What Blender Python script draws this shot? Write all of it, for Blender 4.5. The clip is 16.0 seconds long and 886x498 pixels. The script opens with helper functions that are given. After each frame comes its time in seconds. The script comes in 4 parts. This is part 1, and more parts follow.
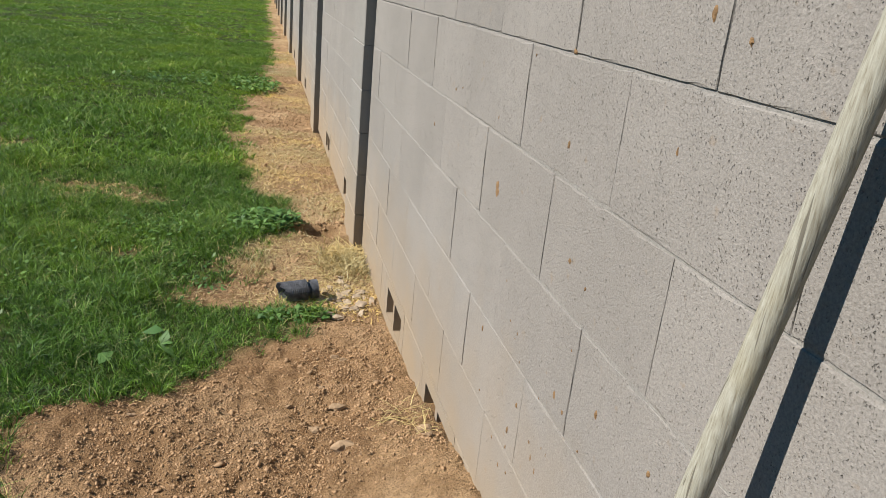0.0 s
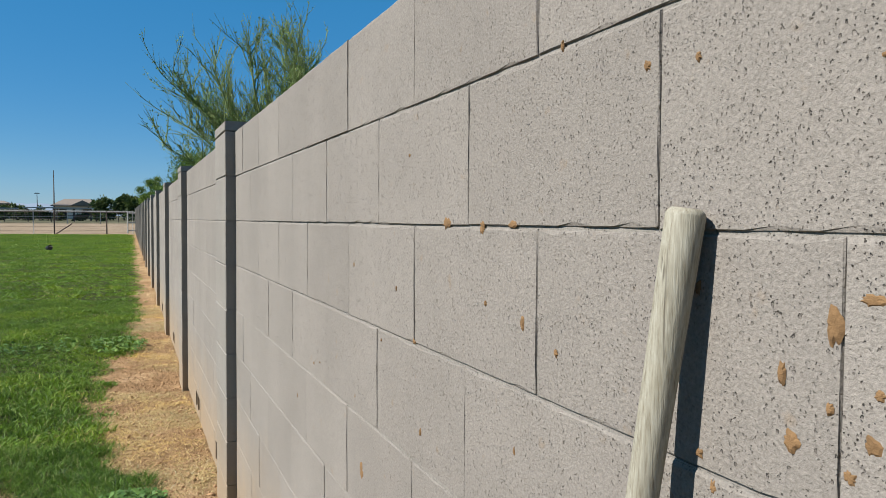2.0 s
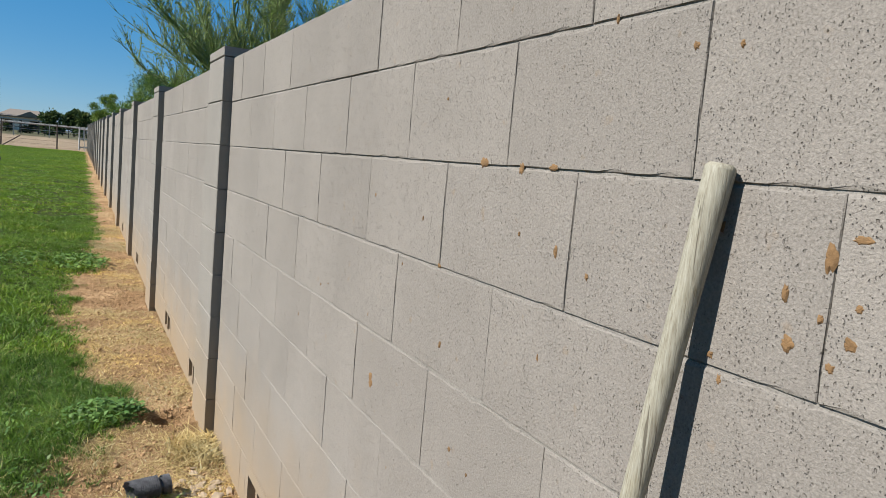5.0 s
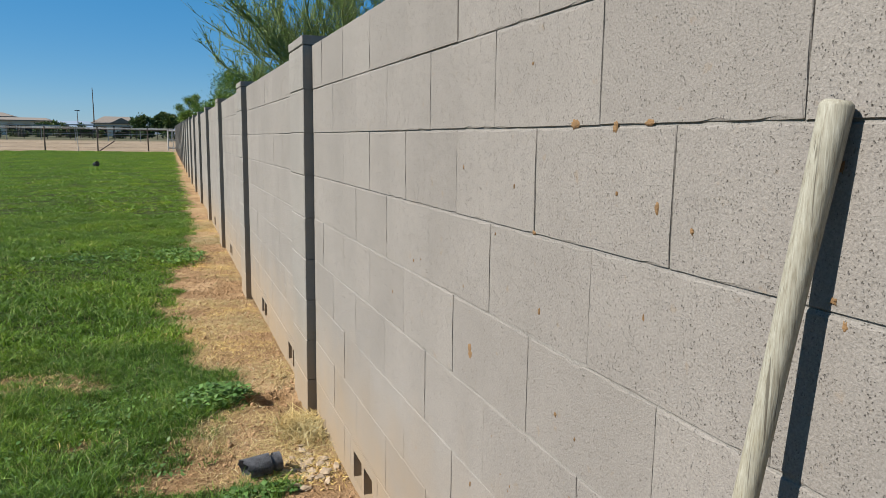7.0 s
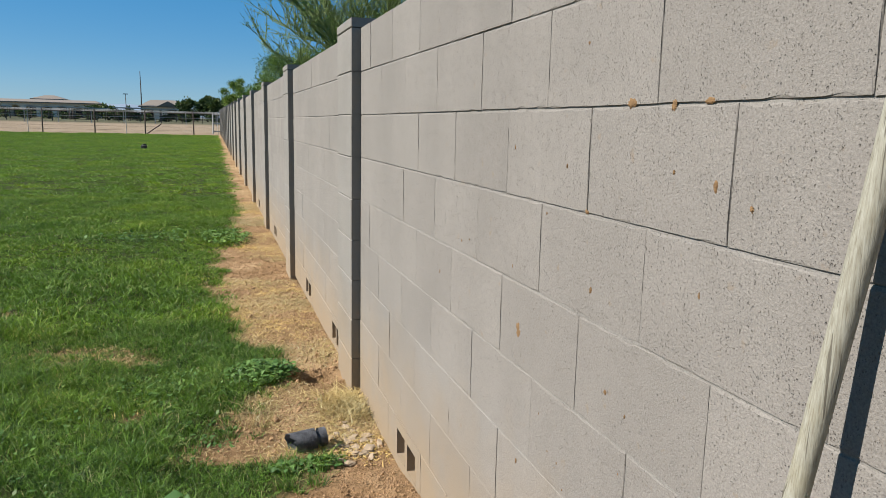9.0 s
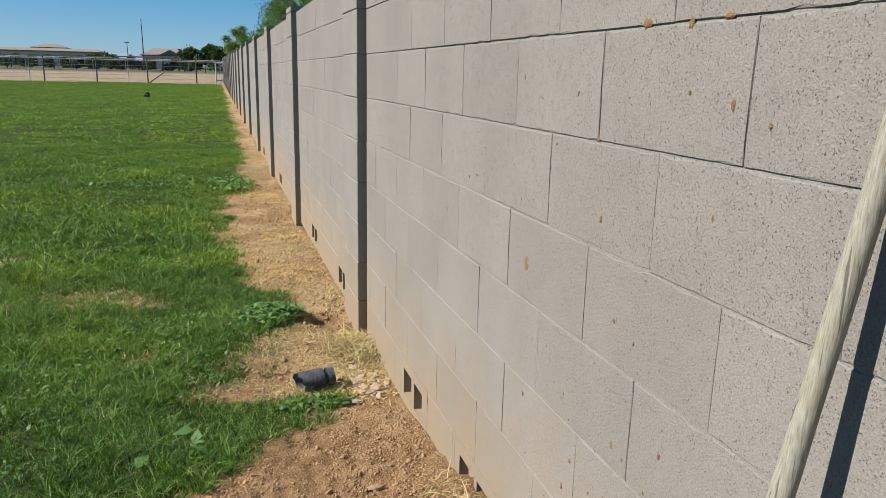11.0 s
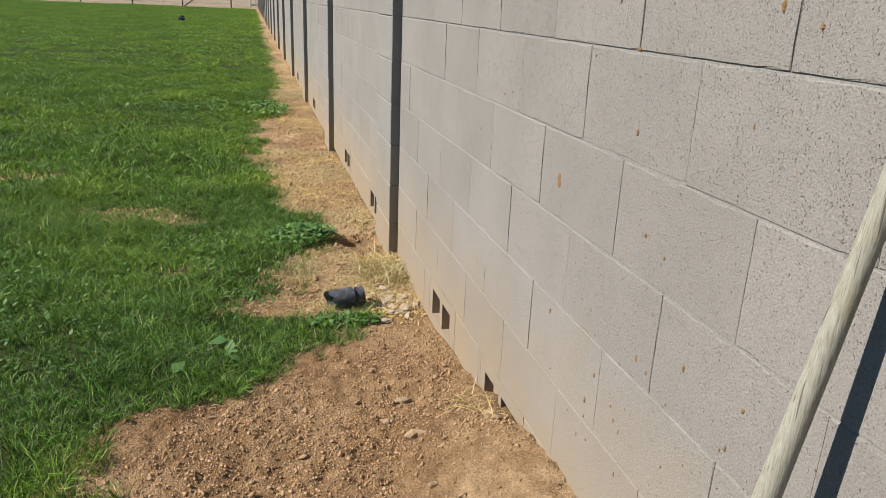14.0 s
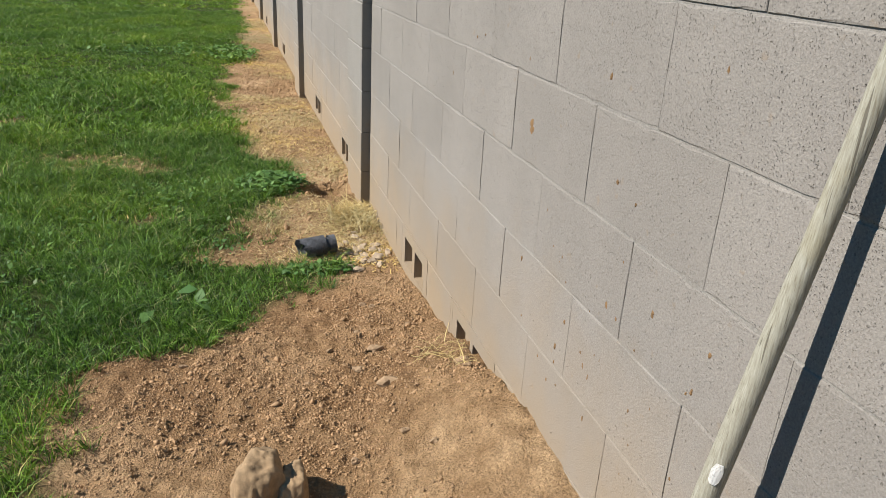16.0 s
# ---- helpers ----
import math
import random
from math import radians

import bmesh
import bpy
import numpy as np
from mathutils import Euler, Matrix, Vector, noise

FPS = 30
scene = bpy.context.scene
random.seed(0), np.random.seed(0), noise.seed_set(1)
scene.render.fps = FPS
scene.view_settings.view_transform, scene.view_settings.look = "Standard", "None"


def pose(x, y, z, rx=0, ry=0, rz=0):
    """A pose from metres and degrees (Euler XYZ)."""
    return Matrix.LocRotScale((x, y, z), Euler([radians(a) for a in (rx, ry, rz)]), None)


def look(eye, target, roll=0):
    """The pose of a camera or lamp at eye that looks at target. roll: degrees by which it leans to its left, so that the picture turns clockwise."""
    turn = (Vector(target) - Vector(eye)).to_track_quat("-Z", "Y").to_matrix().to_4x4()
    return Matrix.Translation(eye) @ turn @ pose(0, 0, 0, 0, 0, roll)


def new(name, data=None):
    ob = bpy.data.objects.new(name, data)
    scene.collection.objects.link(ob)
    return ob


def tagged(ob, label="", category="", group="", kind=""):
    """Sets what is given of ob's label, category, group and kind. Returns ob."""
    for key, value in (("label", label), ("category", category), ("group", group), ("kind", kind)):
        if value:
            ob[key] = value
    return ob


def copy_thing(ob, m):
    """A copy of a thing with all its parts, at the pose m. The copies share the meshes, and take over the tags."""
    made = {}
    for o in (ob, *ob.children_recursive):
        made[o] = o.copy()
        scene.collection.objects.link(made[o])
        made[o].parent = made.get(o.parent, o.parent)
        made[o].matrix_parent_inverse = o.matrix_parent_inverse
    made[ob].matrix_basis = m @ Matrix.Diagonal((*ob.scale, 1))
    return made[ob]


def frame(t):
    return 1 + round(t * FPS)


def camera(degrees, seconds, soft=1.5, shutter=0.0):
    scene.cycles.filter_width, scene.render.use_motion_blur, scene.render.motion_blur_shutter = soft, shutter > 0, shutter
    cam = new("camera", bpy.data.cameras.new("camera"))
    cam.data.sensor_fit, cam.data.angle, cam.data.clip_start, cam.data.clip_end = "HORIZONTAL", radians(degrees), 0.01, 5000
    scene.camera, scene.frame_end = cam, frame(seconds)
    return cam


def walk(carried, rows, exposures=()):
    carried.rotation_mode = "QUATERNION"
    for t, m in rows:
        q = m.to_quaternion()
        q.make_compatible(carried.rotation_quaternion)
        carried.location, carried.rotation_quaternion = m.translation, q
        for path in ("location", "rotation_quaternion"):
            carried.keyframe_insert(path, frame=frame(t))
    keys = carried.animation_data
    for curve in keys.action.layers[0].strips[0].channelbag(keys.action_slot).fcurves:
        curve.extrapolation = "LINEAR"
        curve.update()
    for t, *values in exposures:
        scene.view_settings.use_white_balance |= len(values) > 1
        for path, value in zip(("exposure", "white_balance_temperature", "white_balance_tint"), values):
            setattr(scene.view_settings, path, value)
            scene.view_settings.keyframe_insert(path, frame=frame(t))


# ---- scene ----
cam = camera(62.8, 16.0, soft=0.7)
PATH = [
    (0, (-0.501, -0.742, 1.261), (-0.009, 1.073, 0.581), 5.8),
    (0.5, (-0.503, -0.749, 1.266), (0.046, 1.028, 0.531), 6.3),
    (1, (-0.523, -0.756, 1.283), (0.111, 1.041, 0.676), 6.9),
    (1.2, (-0.494, -0.76, 1.318), (0.103, 1.066, 0.763), 4.3),
    (1.5, (-0.458, -0.722, 1.336), (0.215, 1.135, 1.024), 5.8),
    (1.8, (-0.448, -0.729, 1.386), (0.334, 1.109, 1.28), 1.8),
    (2, (-0.446, -0.75, 1.387), (0.347, 1.084, 1.309), 0.4),
    (2.2, (-0.439, -0.733, 1.363), (0.385, 1.089, 1.317), 4.0),
    (2.5, (-0.474, -0.753, 1.395), (0.371, 1.054, 1.253), 1.6),
    (2.8, (-0.521, -0.801, 1.37), (0.332, 0.994, 1.139), 3.6),
    (3, (-0.55, -0.805, 1.369), (0.325, 0.971, 1.084), 4.5),
    (3.5, (-0.591, -0.828, 1.367), (0.325, 0.931, 1.114), 5.6),
    (6, (-0.641, -0.838, 1.368), (0.236, 0.946, 1.145), 4.3),
    (6.5, (-0.649, -0.832, 1.363), (0.118, 0.993, 1.079), 0.9),
    (7, (-0.655, -0.832, 1.353), (0.046, 1.018, 1.057), 0.8),
    (7.5, (-0.673, -0.828, 1.349), (-0.001, 1.029, 1.03), 0.4),
    (8, (-0.68, -0.834, 1.346), (-0.044, 1.034, 1.018), 0.7),
    (10.3, (-0.697, -0.848, 1.32), (-0.107, 1.02, 0.915), 1.7),
    (10.5, (-0.692, -0.838, 1.315), (-0.101, 1.024, 0.887), 1.7),
    (11, (-0.692, -0.837, 1.293), (-0.112, 1.019, 0.826), 1.3),
    (11.5, (-0.7, -0.854, 1.26), (-0.126, 0.988, 0.732), 1.5),
    (12, (-0.7, -0.842, 1.245), (-0.158, 0.979, 0.62), 2.0),
    (12.5, (-0.698, -0.845, 1.241), (-0.204, 0.977, 0.579), 1.9),
    (13, (-0.687, -0.838, 1.251), (-0.193, 0.986, 0.597), 2.4),
    (13.5, (-0.695, -0.847, 1.25), (-0.196, 0.983, 0.615), 2.2),
    (14, (-0.695, -0.849, 1.247), (-0.205, 0.98, 0.604), 2.4),
    (14.5, (-0.693, -0.854, 1.248), (-0.182, 0.962, 0.583), 2.4),
    (15, (-0.693, -0.859, 1.246), (-0.163, 0.95, 0.578), 2.2),
    (15.5, (-0.681, -0.852, 1.243), (-0.091, 0.934, 0.564), 3.5),
    (16, (-0.684, -0.836, 1.236), (-0.132, 0.926, 0.466), 3.2),
]
walk(cam, [(t, look(eye, target, roll)) for t, eye, target, roll in PATH])

# ---- light ----
SUN_TO = Vector((-1.0, 0.045, 0.92)).normalized()
world = bpy.data.worlds.new("world")
scene.world = world
world.use_nodes = True
wn = world.node_tree
sky = wn.nodes.new("ShaderNodeTexSky")
sky.sky_type = "NISHITA"
sky.sun_disc = False
sky.sun_elevation = math.asin(SUN_TO.z)
sky.sun_rotation = math.atan2(SUN_TO.x, SUN_TO.y)
sky.altitude = 400
sky.air_density = 0.85
sky.dust_density = 0.0
sky.ozone_density = 2.2
wn.nodes["Background"].inputs["Strength"].default_value = 0.050
hue = wn.nodes.new("ShaderNodeHueSaturation")
hue.inputs["Saturation"].default_value = 1.3
wn.links.new(sky.outputs["Color"], hue.inputs["Color"])
azure = wn.nodes.new("ShaderNodeMix")
azure.data_type = "RGBA"
azure.inputs[0].default_value = 0.5
azure.inputs[7].default_value = (0.30, 3.2, 7.0, 1)
wn.links.new(hue.outputs["Color"], azure.inputs[6])
wn.links.new(azure.outputs[2], wn.nodes["Background"].inputs["Color"])
sun = new("sun", bpy.data.lights.new("sun", "SUN"))
sun.data.energy = 5.0
sun.data.angle = radians(0.53)
sun.data.color = (1.0, 0.95, 0.885)
sun.matrix_world = look(SUN_TO * 30, (0, 0, 0))
scene.view_settings.exposure = 0.92


# ---- material helpers ----
class Mat:
    """A node material with short calls for the nodes that it needs."""

    def __init__(self, name, rough=0.9, metal=0.0, spec=0.3):
        self.m = bpy.data.materials.new(name)
        self.m.use_nodes = True
        self.t = self.m.node_tree
        self.b = self.t.nodes["Principled BSDF"]
        self.b.inputs["Roughness"].default_value = rough
        self.b.inputs["Metallic"].default_value = metal
        self.b.inputs["Specular IOR Level"].default_value = spec
        self.co = self.node("ShaderNodeNewGeometry").outputs["Position"]

    def node(self, kind):
        return self.t.nodes.new(kind)

    def put(self, socket, value):
        if isinstance(value, bpy.types.NodeSocket):
            self.t.links.new(value, socket)
        else:
            socket.default_value = (*value, 1) if isinstance(value, tuple) and len(value) == 3 and socket.type == "RGBA" else value

    def scaled(self, v, offset=(0, 0, 0)):
        n = self.node("ShaderNodeMapping")
        n.inputs["Scale"].default_value = v
        n.inputs["Location"].default_value = offset
        self.put(n.inputs["Vector"], self.co)
        return n.outputs["Vector"]

    def grain(self, scale, detail=3.0, rough=0.55, co=None):
        n = self.node("ShaderNodeTexNoise")
        n.inputs["Scale"].default_value = scale
        n.inputs["Detail"].default_value = detail
        n.inputs["Roughness"].default_value = rough
        self.put(n.inputs["Vector"], co or self.co)
        return n.outputs["Fac"]

    def cells(self, scale, co=None, out="Distance"):
        n = self.node("ShaderNodeTexVoronoi")
        n.inputs["Scale"].default_value = scale
        self.put(n.inputs["Vector"], co or self.co)
        return n.outputs[out]

    def ramp(self, fac, *stops):
        n = self.node("ShaderNodeValToRGB")
        e = n.color_ramp.elements
        while len(e) < len(stops):
            e.new(0.5)
        for el, (p, c) in zip(e, stops):
            el.position = p
            el.color = (*c, 1) if isinstance(c, tuple) else (c, c, c, 1)
        self.put(n.inputs["Fac"], fac)
        return n.outputs["Color"]

    def mix(self, fac, a, b, kind="MIX"):
        n = self.node("ShaderNodeMix")
        n.data_type = "RGBA"
        n.blend_type = kind
        self.put(n.inputs[0], fac)
        self.put(n.inputs[6], a)
        self.put(n.inputs[7], b)
        return n.outputs[2]

    def math(self, op, a, b=0.0):
        n = self.node("ShaderNodeMath")
        n.operation = op
        self.put(n.inputs[0], a)
        self.put(n.inputs[1], b)
        return n.outputs[0]

    def axis(self, i):
        n = self.node("ShaderNodeSeparateXYZ")
        self.put(n.inputs[0], self.co)
        return n.outputs[i]

    def island(self):
        return self.node("ShaderNodeNewGeometry").outputs["Random Per Island"]

    def each(self):
        return self.node("ShaderNodeObjectInfo").outputs["Random"]

    def attr(self, name):
        n = self.node("ShaderNodeAttribute")
        n.attribute_name = name
        return n.outputs["Fac"]

    def color(self, c):
        self.put(self.b.inputs["Base Color"], c)
        return self

    def bump(self, height, strength=0.5, distance=0.01):
        n = self.node("ShaderNodeBump")
        n.inputs["Strength"].default_value = strength
        n.inputs["Distance"].default_value = distance
        self.put(n.inputs["Height"], height)
        self.put(self.b.inputs["Normal"], n.outputs["Normal"])
        return self


def plain(name, c, rough=0.8, metal=0.0, vary=0.12, scale=20):
    m = Mat(name, rough, metal)
    dark = tuple(v * (1 - vary) for v in c)
    light = tuple(min(1, v * (1 + vary)) for v in c)
    m.color(m.ramp(m.grain(scale, 4), (0.3, dark), (0.7, light)))
    m.bump(m.grain(scale * 6, 3), 0.25, 0.004)
    return m.m


def concrete(name, base, pits=1.0, each=True):
    """Grey-beige concrete block: sand grain, open pores, mud washed up on the lowest courses."""
    m = Mat(name, 0.93, 0, 0.2)
    big = m.ramp(m.grain(2.6, 5, 0.6), (0.28, tuple(v * 0.90 for v in base)), (0.72, tuple(v * 1.07 for v in base)))
    fine = m.ramp(m.grain(260, 4, 0.75), (0.30, 0.74), (0.70, 1.22))
    c = m.mix(1.0, big, fine, "MULTIPLY")
    if each:
        c = m.mix(1.0, c, m.ramp(m.each(), (0, (0.95, 0.945, 0.94)), (1, (1.05, 1.045, 1.04))), "MULTIPLY")
    # open pores: small everywhere, larger ones in patches, fewer on the smeared lower courses
    warped = m.node("ShaderNodeVectorMath")
    warped.operation = "ADD"
    m.put(warped.inputs[0], m.scaled((1, 1.15, 0.85)))
    jag = m.node("ShaderNodeTexNoise")
    jag.inputs["Scale"].default_value = 330
    m.put(jag.inputs["Vector"], m.co)
    small = m.node("ShaderNodeVectorMath")
    small.operation = "SCALE"
    small.inputs["Scale"].default_value = 0.0035
    m.put(small.inputs[0], jag.outputs["Color"])
    m.put(warped.inputs[1], small.outputs["Vector"])
    w = warped.outputs["Vector"]
    pore_a = m.math("MULTIPLY", m.ramp(m.cells(250, w), (0.15, 1.0), (0.25, 0.0)), m.ramp(m.grain(45, 3), (0.46, 0.0), (0.56, 1.0)))
    pore_b = m.math("MULTIPLY", m.ramp(m.cells(150, w), (0.13, 1.0), (0.21, 0.0)), m.ramp(m.grain(28, 3), (0.48, 0.0), (0.58, 1.0)))
    pore_c = m.math("MULTIPLY", m.ramp(m.cells(70, w), (0.085, 1.0), (0.125, 0.0)), m.ramp(m.grain(11, 3), (0.42, 0.0), (0.52, 1.0)))
    skin = m.ramp(m.math("ADD", m.axis(2), m.math("MULTIPLY", m.grain(3, 2), 0.5)), (0.60, 0.05), (1.1, 0.50))
    skin_up = m.ramp(m.axis(2), (0.95, 0.0), (1.35, 0.45))
    pits = m.math("MULTIPLY", m.math("ADD", skin, skin_up), m.math("ADD", m.math("MULTIPLY", m.each(), 0.5 * pits), 0.6 * pits))
    pore = m.math("MULTIPLY", m.math("MAXIMUM", pore_a, pore_b), pits)
    pore = m.math("MAXIMUM", pore, m.math("MULTIPLY", pore_c, 0.85))
    c = m.mix(m.math("MULTIPLY", pore, 0.50), c, (0.06, 0.05, 0.042))
    c = m.mix(m.ramp(m.grain(26, 3), (0.66, 0.0), (0.74, 0.4)), c, (0.205, 0.148, 0.094))
    # mud rises unevenly from the ground
    rise = m.math("ADD", m.axis(2), m.math("MULTIPLY", m.math("SUBTRACT", m.grain(5, 4), 0.5), 0.55))
    wash = m.ramp(rise, (0.02, 1.0), (0.30, 0.42), (0.60, 0.0))
    c = m.mix(m.math("MULTIPLY", wash, 0.78), c, (0.256, 0.188, 0.114))
    m.color(c)
    h = m.math("SUBTRACT", m.math("MULTIPLY", m.grain(240, 4, 0.7), 0.45), pore)
    m.bump(h, 1.0, 0.004)
    return m.m


# ---- materials ----
BLOCK = concrete("concrete_block", (0.205, 0.189, 0.1685))
MORTAR = concrete("mortar", (0.209, 0.196, 0.175), 0.5, False)
PILASTER = concrete("pilaster_block", (0.209, 0.196, 0.175))


def soil_material():
    m = Mat("bare_soil", 0.97, 0, 0.12)
    lawn, straw = m.attr("lawn"), m.attr("straw")
    big = m.ramp(m.grain(2.1, 5), (0.32, (0.222, 0.133, 0.066)), (0.5, (0.295, 0.186, 0.096)), (0.68, (0.420, 0.286, 0.160)))
    fine = m.ramp(m.grain(150, 5, 0.75), (0.30, 0.55), (0.70, 1.32))
    c = m.mix(1.0, big, fine, "MULTIPLY")
    c = m.mix(1.0, c, m.ramp(m.grain(17, 5, 0.65), (0.36, (0.80, 0.77, 0.74)), (0.50, (0.98, 0.97, 0.96)), (0.66, (1.18, 1.17, 1.16))), "MULTIPLY")
    c = m.mix(m.math("MULTIPLY", m.attr("dug"), 0.55), c, m.mix(1.0, c, (0.70, 0.63, 0.58), "MULTIPLY"))
    dry = m.ramp(m.grain(95, 5, 0.7), (0.3, (0.225, 0.150, 0.075)), (0.7, (0.470, 0.345, 0.190)))
    c = m.mix(m.math("MULTIPLY", straw, 0.75), c, dry)
    # soil below the lawn: the shade between blades is put into this dark green
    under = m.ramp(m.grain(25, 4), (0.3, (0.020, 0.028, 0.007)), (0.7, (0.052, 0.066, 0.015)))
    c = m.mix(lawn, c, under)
    scrub = m.ramp(m.grain(0.25, 5, 0.7), (0.35, (0.040, 0.046, 0.022)), (0.65, (0.120, 0.108, 0.065)))
    lot = m.ramp(m.grain(0.6, 5, 0.65), (0.35, (0.185, 0.138, 0.090)), (0.65, (0.285, 0.218, 0.148)))
    c = m.mix(m.attr("lot"), c, lot)
    c = m.mix(m.attr("scrub"), c, scrub)
    m.color(c)
    h = m.math("ADD", m.math("MULTIPLY", m.grain(110, 5, 0.7), 0.8), m.math("MULTIPLY", m.grain(30, 4, 0.6), 1.0))
    m.bump(h, 1.0, 0.022)
    return m.m


SOIL = soil_material()


def grass_material(name, dark, light, dry):
    m = Mat(name, 0.62, 0, 0.35)
    r = m.island()
    mid = tuple((a + 1.2 * b) / 2.2 * 0.85 for a, b in zip(dark, light))
    c = m.ramp(r, (0.0, dark), (0.55, mid), (0.92, light), (0.97, dry))
    patch = m.ramp(m.grain(0.9, 5), (0.32, (0.74, 0.82, 0.90)), (0.5, (1.0, 1.0, 0.95)), (0.68, (1.42, 1.24, 0.8)))
    c = m.mix(1.0, c, patch, "MULTIPLY")
    m.color(c)
    m.b.inputs["Transmission Weight"].default_value = 0.0
    m.b.inputs["Subsurface Weight"].default_value = 0.0
    tr = m.node("ShaderNodeBsdfTranslucent")
    m.put(tr.inputs["Color"], c)
    mx = m.node("ShaderNodeMixShader")
    mx.inputs[0].default_value = 0.22
    m.t.links.new(m.b.outputs[0], mx.inputs[1])
    m.t.links.new(tr.outputs[0], mx.inputs[2])
    m.t.links.new(mx.outputs[0], m.t.nodes["Material Output"].inputs["Surface"])
    return m.m


GRASS = grass_material("lawn_grass", (0.009, 0.032, 0.004), (0.165, 0.318, 0.028), (0.3306, 0.3135, 0.1254))
GRASS_FAR = grass_material("far_lawn_grass", (0.098, 0.190, 0.011), (0.145, 0.258, 0.016), (0.2394, 0.2394, 0.0684))
GRASS_MID = grass_material("mid_lawn_grass", (0.036, 0.088, 0.007), (0.180, 0.315, 0.022), (0.27, 0.27, 0.09))
WEED = grass_material("weed_leaf", (0.045, 0.115, 0.024), (0.130, 0.235, 0.055), (0.0912, 0.1368, 0.0399))
STRAW = grass_material("dry_straw", (0.390, 0.280, 0.115), (0.600, 0.480, 0.230), (0.5244, 0.4788, 0.3135))
LEAF = grass_material("tree_leaf", (0.092, 0.175, 0.030), (0.185, 0.290, 0.055), (0.2394, 0.2736, 0.0798))
LEAF_DARK = grass_material("dark_leaf", (0.058, 0.115, 0.022), (0.160, 0.250, 0.052), (0.18, 0.25, 0.06))
LEAF_FAR = grass_material("far_leaf", (0.030, 0.056, 0.018), (0.075, 0.115, 0.035), (0.09, 0.12, 0.04))
BARK_GREEN = plain("green_bark", (0.135, 0.180, 0.060), 0.8)
BARK = plain("brown_bark", (0.0741, 0.0485, 0.0313), 0.9)


def wood_material():
    m = Mat("weathered_wood", 0.72, 0, 0.3)
    g = m.grain(1.0, 6, 0.65, m.scaled((480, 480, 34)))
    c = m.ramp(g, (0.28, (0.125, 0.105, 0.070)), (0.42, (0.215, 0.200, 0.152)), (0.6, (0.285, 0.275, 0.220)), (0.78, (0.350, 0.340, 0.290)))
    c = m.mix(m.math("MULTIPLY", m.ramp(m.grain(6, 4), (0.54, 0.0), (0.74, 1.0)), 0.40), c, (0.25, 0.205, 0.085))
    check = m.ramp(m.grain(1.0, 2, 0.5, m.scaled((150, 150, 3.5))), (0.655, 0.0), (0.68, 1.0))
    c = m.mix(m.math("MULTIPLY", check, 0.75), c, (0.06, 0.05, 0.035))
    m.color(c)
    m.bump(g, 0.5, 0.002)
    return m.m


WOOD = wood_material()
MUD = plain("dried_mud", (0.155, 0.092, 0.042), 0.95, vary=0.3, scale=60)
ROCK = plain("tan_rock", (0.225, 0.152, 0.084), 0.95, vary=0.3, scale=45)
CHALK = plain("pale_rubble", (0.285, 0.220, 0.150), 0.95, vary=0.25, scale=50)
STONE = plain("field_stone", (0.250, 0.168, 0.097), 0.95, vary=0.25, scale=30)
CLOD = plain("soil_clod", (0.300, 0.188, 0.100), 0.97, vary=0.3, scale=40)
PLASTIC = plain("black_plastic", (0.114, 0.1168, 0.1283), 0.55, vary=0.35, scale=40)
STUCCO = plain("tan_stucco", (0.62, 0.53, 0.43), 0.9, scale=2)
ROOF = plain("roof_tile", (0.185, 0.155, 0.128), 0.9, scale=3)
DARK = plain("dark_opening", (0.0171, 0.0171, 0.0199), 0.4, scale=2)
STEEL = plain("rusty_pipe", (0.0969, 0.0741, 0.0598), 0.7, 0.3)
WHITE_PIPE = plain("pale_pipe", (0.3534, 0.342, 0.3192), 0.6)
PAINT = plain("white_paint", (0.80, 0.79, 0.76), 0.6)
# the blue of distance haze is mixed into the hills' own colour
HILL = plain("haze_tinted_hill", (0.171, 0.2166, 0.2736), 1.0, scale=0.002)


# ---- mesh helpers ----
def part(name, bm, material, parent=None, label="", smooth=False):
    me = bpy.data.meshes.new(name)
    bm.to_mesh(me)
    bm.free()
    me.materials.append(material)
    if smooth:
        me.shade_smooth()
    ob = new(name, me)
    if parent:
        ob.parent = parent
    if label:
        ob["label"] = label
    return ob


def mesh_from(name, verts, faces, material, parent=None):
    """Joined geometry from number arrays."""
    me = bpy.data.meshes.new(name)
    verts = np.asarray(verts, dtype=np.float32)
    faces = np.asarray(faces, dtype=np.int32)
    k = faces.shape[1]
    me.vertices.add(len(verts))
    me.vertices.foreach_set("co", verts.ravel())
    me.loops.add(faces.size)
    me.loops.foreach_set("vertex_index", faces.ravel())
    me.polygons.add(len(faces))
    me.polygons.foreach_set("loop_start", np.arange(0, faces.size, k, dtype=np.int32))
    me.update(calc_edges=True)
    me.materials.append(material)
    ob = new(name, me)
    if parent:
        ob.parent = parent
    return ob


def add_box(bm, x0, x1, y0, y1, z0, z1, chamfer=0.0):
    """A box; with a chamfer its -x face is drawn in at the edges."""
    c = chamfer
    if c:
        xs = [(x1, 0), (x0 + c, 0), (x0, c)]
    else:
        xs = [(x1, 0), (x0, 0)]
    rings = []
    for x, d in xs:
        rings.append([bm.verts.new(p) for p in ((x, y0 + d, z0 + d), (x, y1 - d, z0 + d), (x, y1 - d, z1 - d), (x, y0 + d, z1 - d))])
    for a, b in zip(rings, rings[1:]):
        for i in range(4):
            j = (i + 1) % 4
            bm.faces.new((a[j], a[i], b[i], b[j]))
    bm.faces.new(rings[0])
    bm.faces.new(rings[-1][::-1])
    return bm


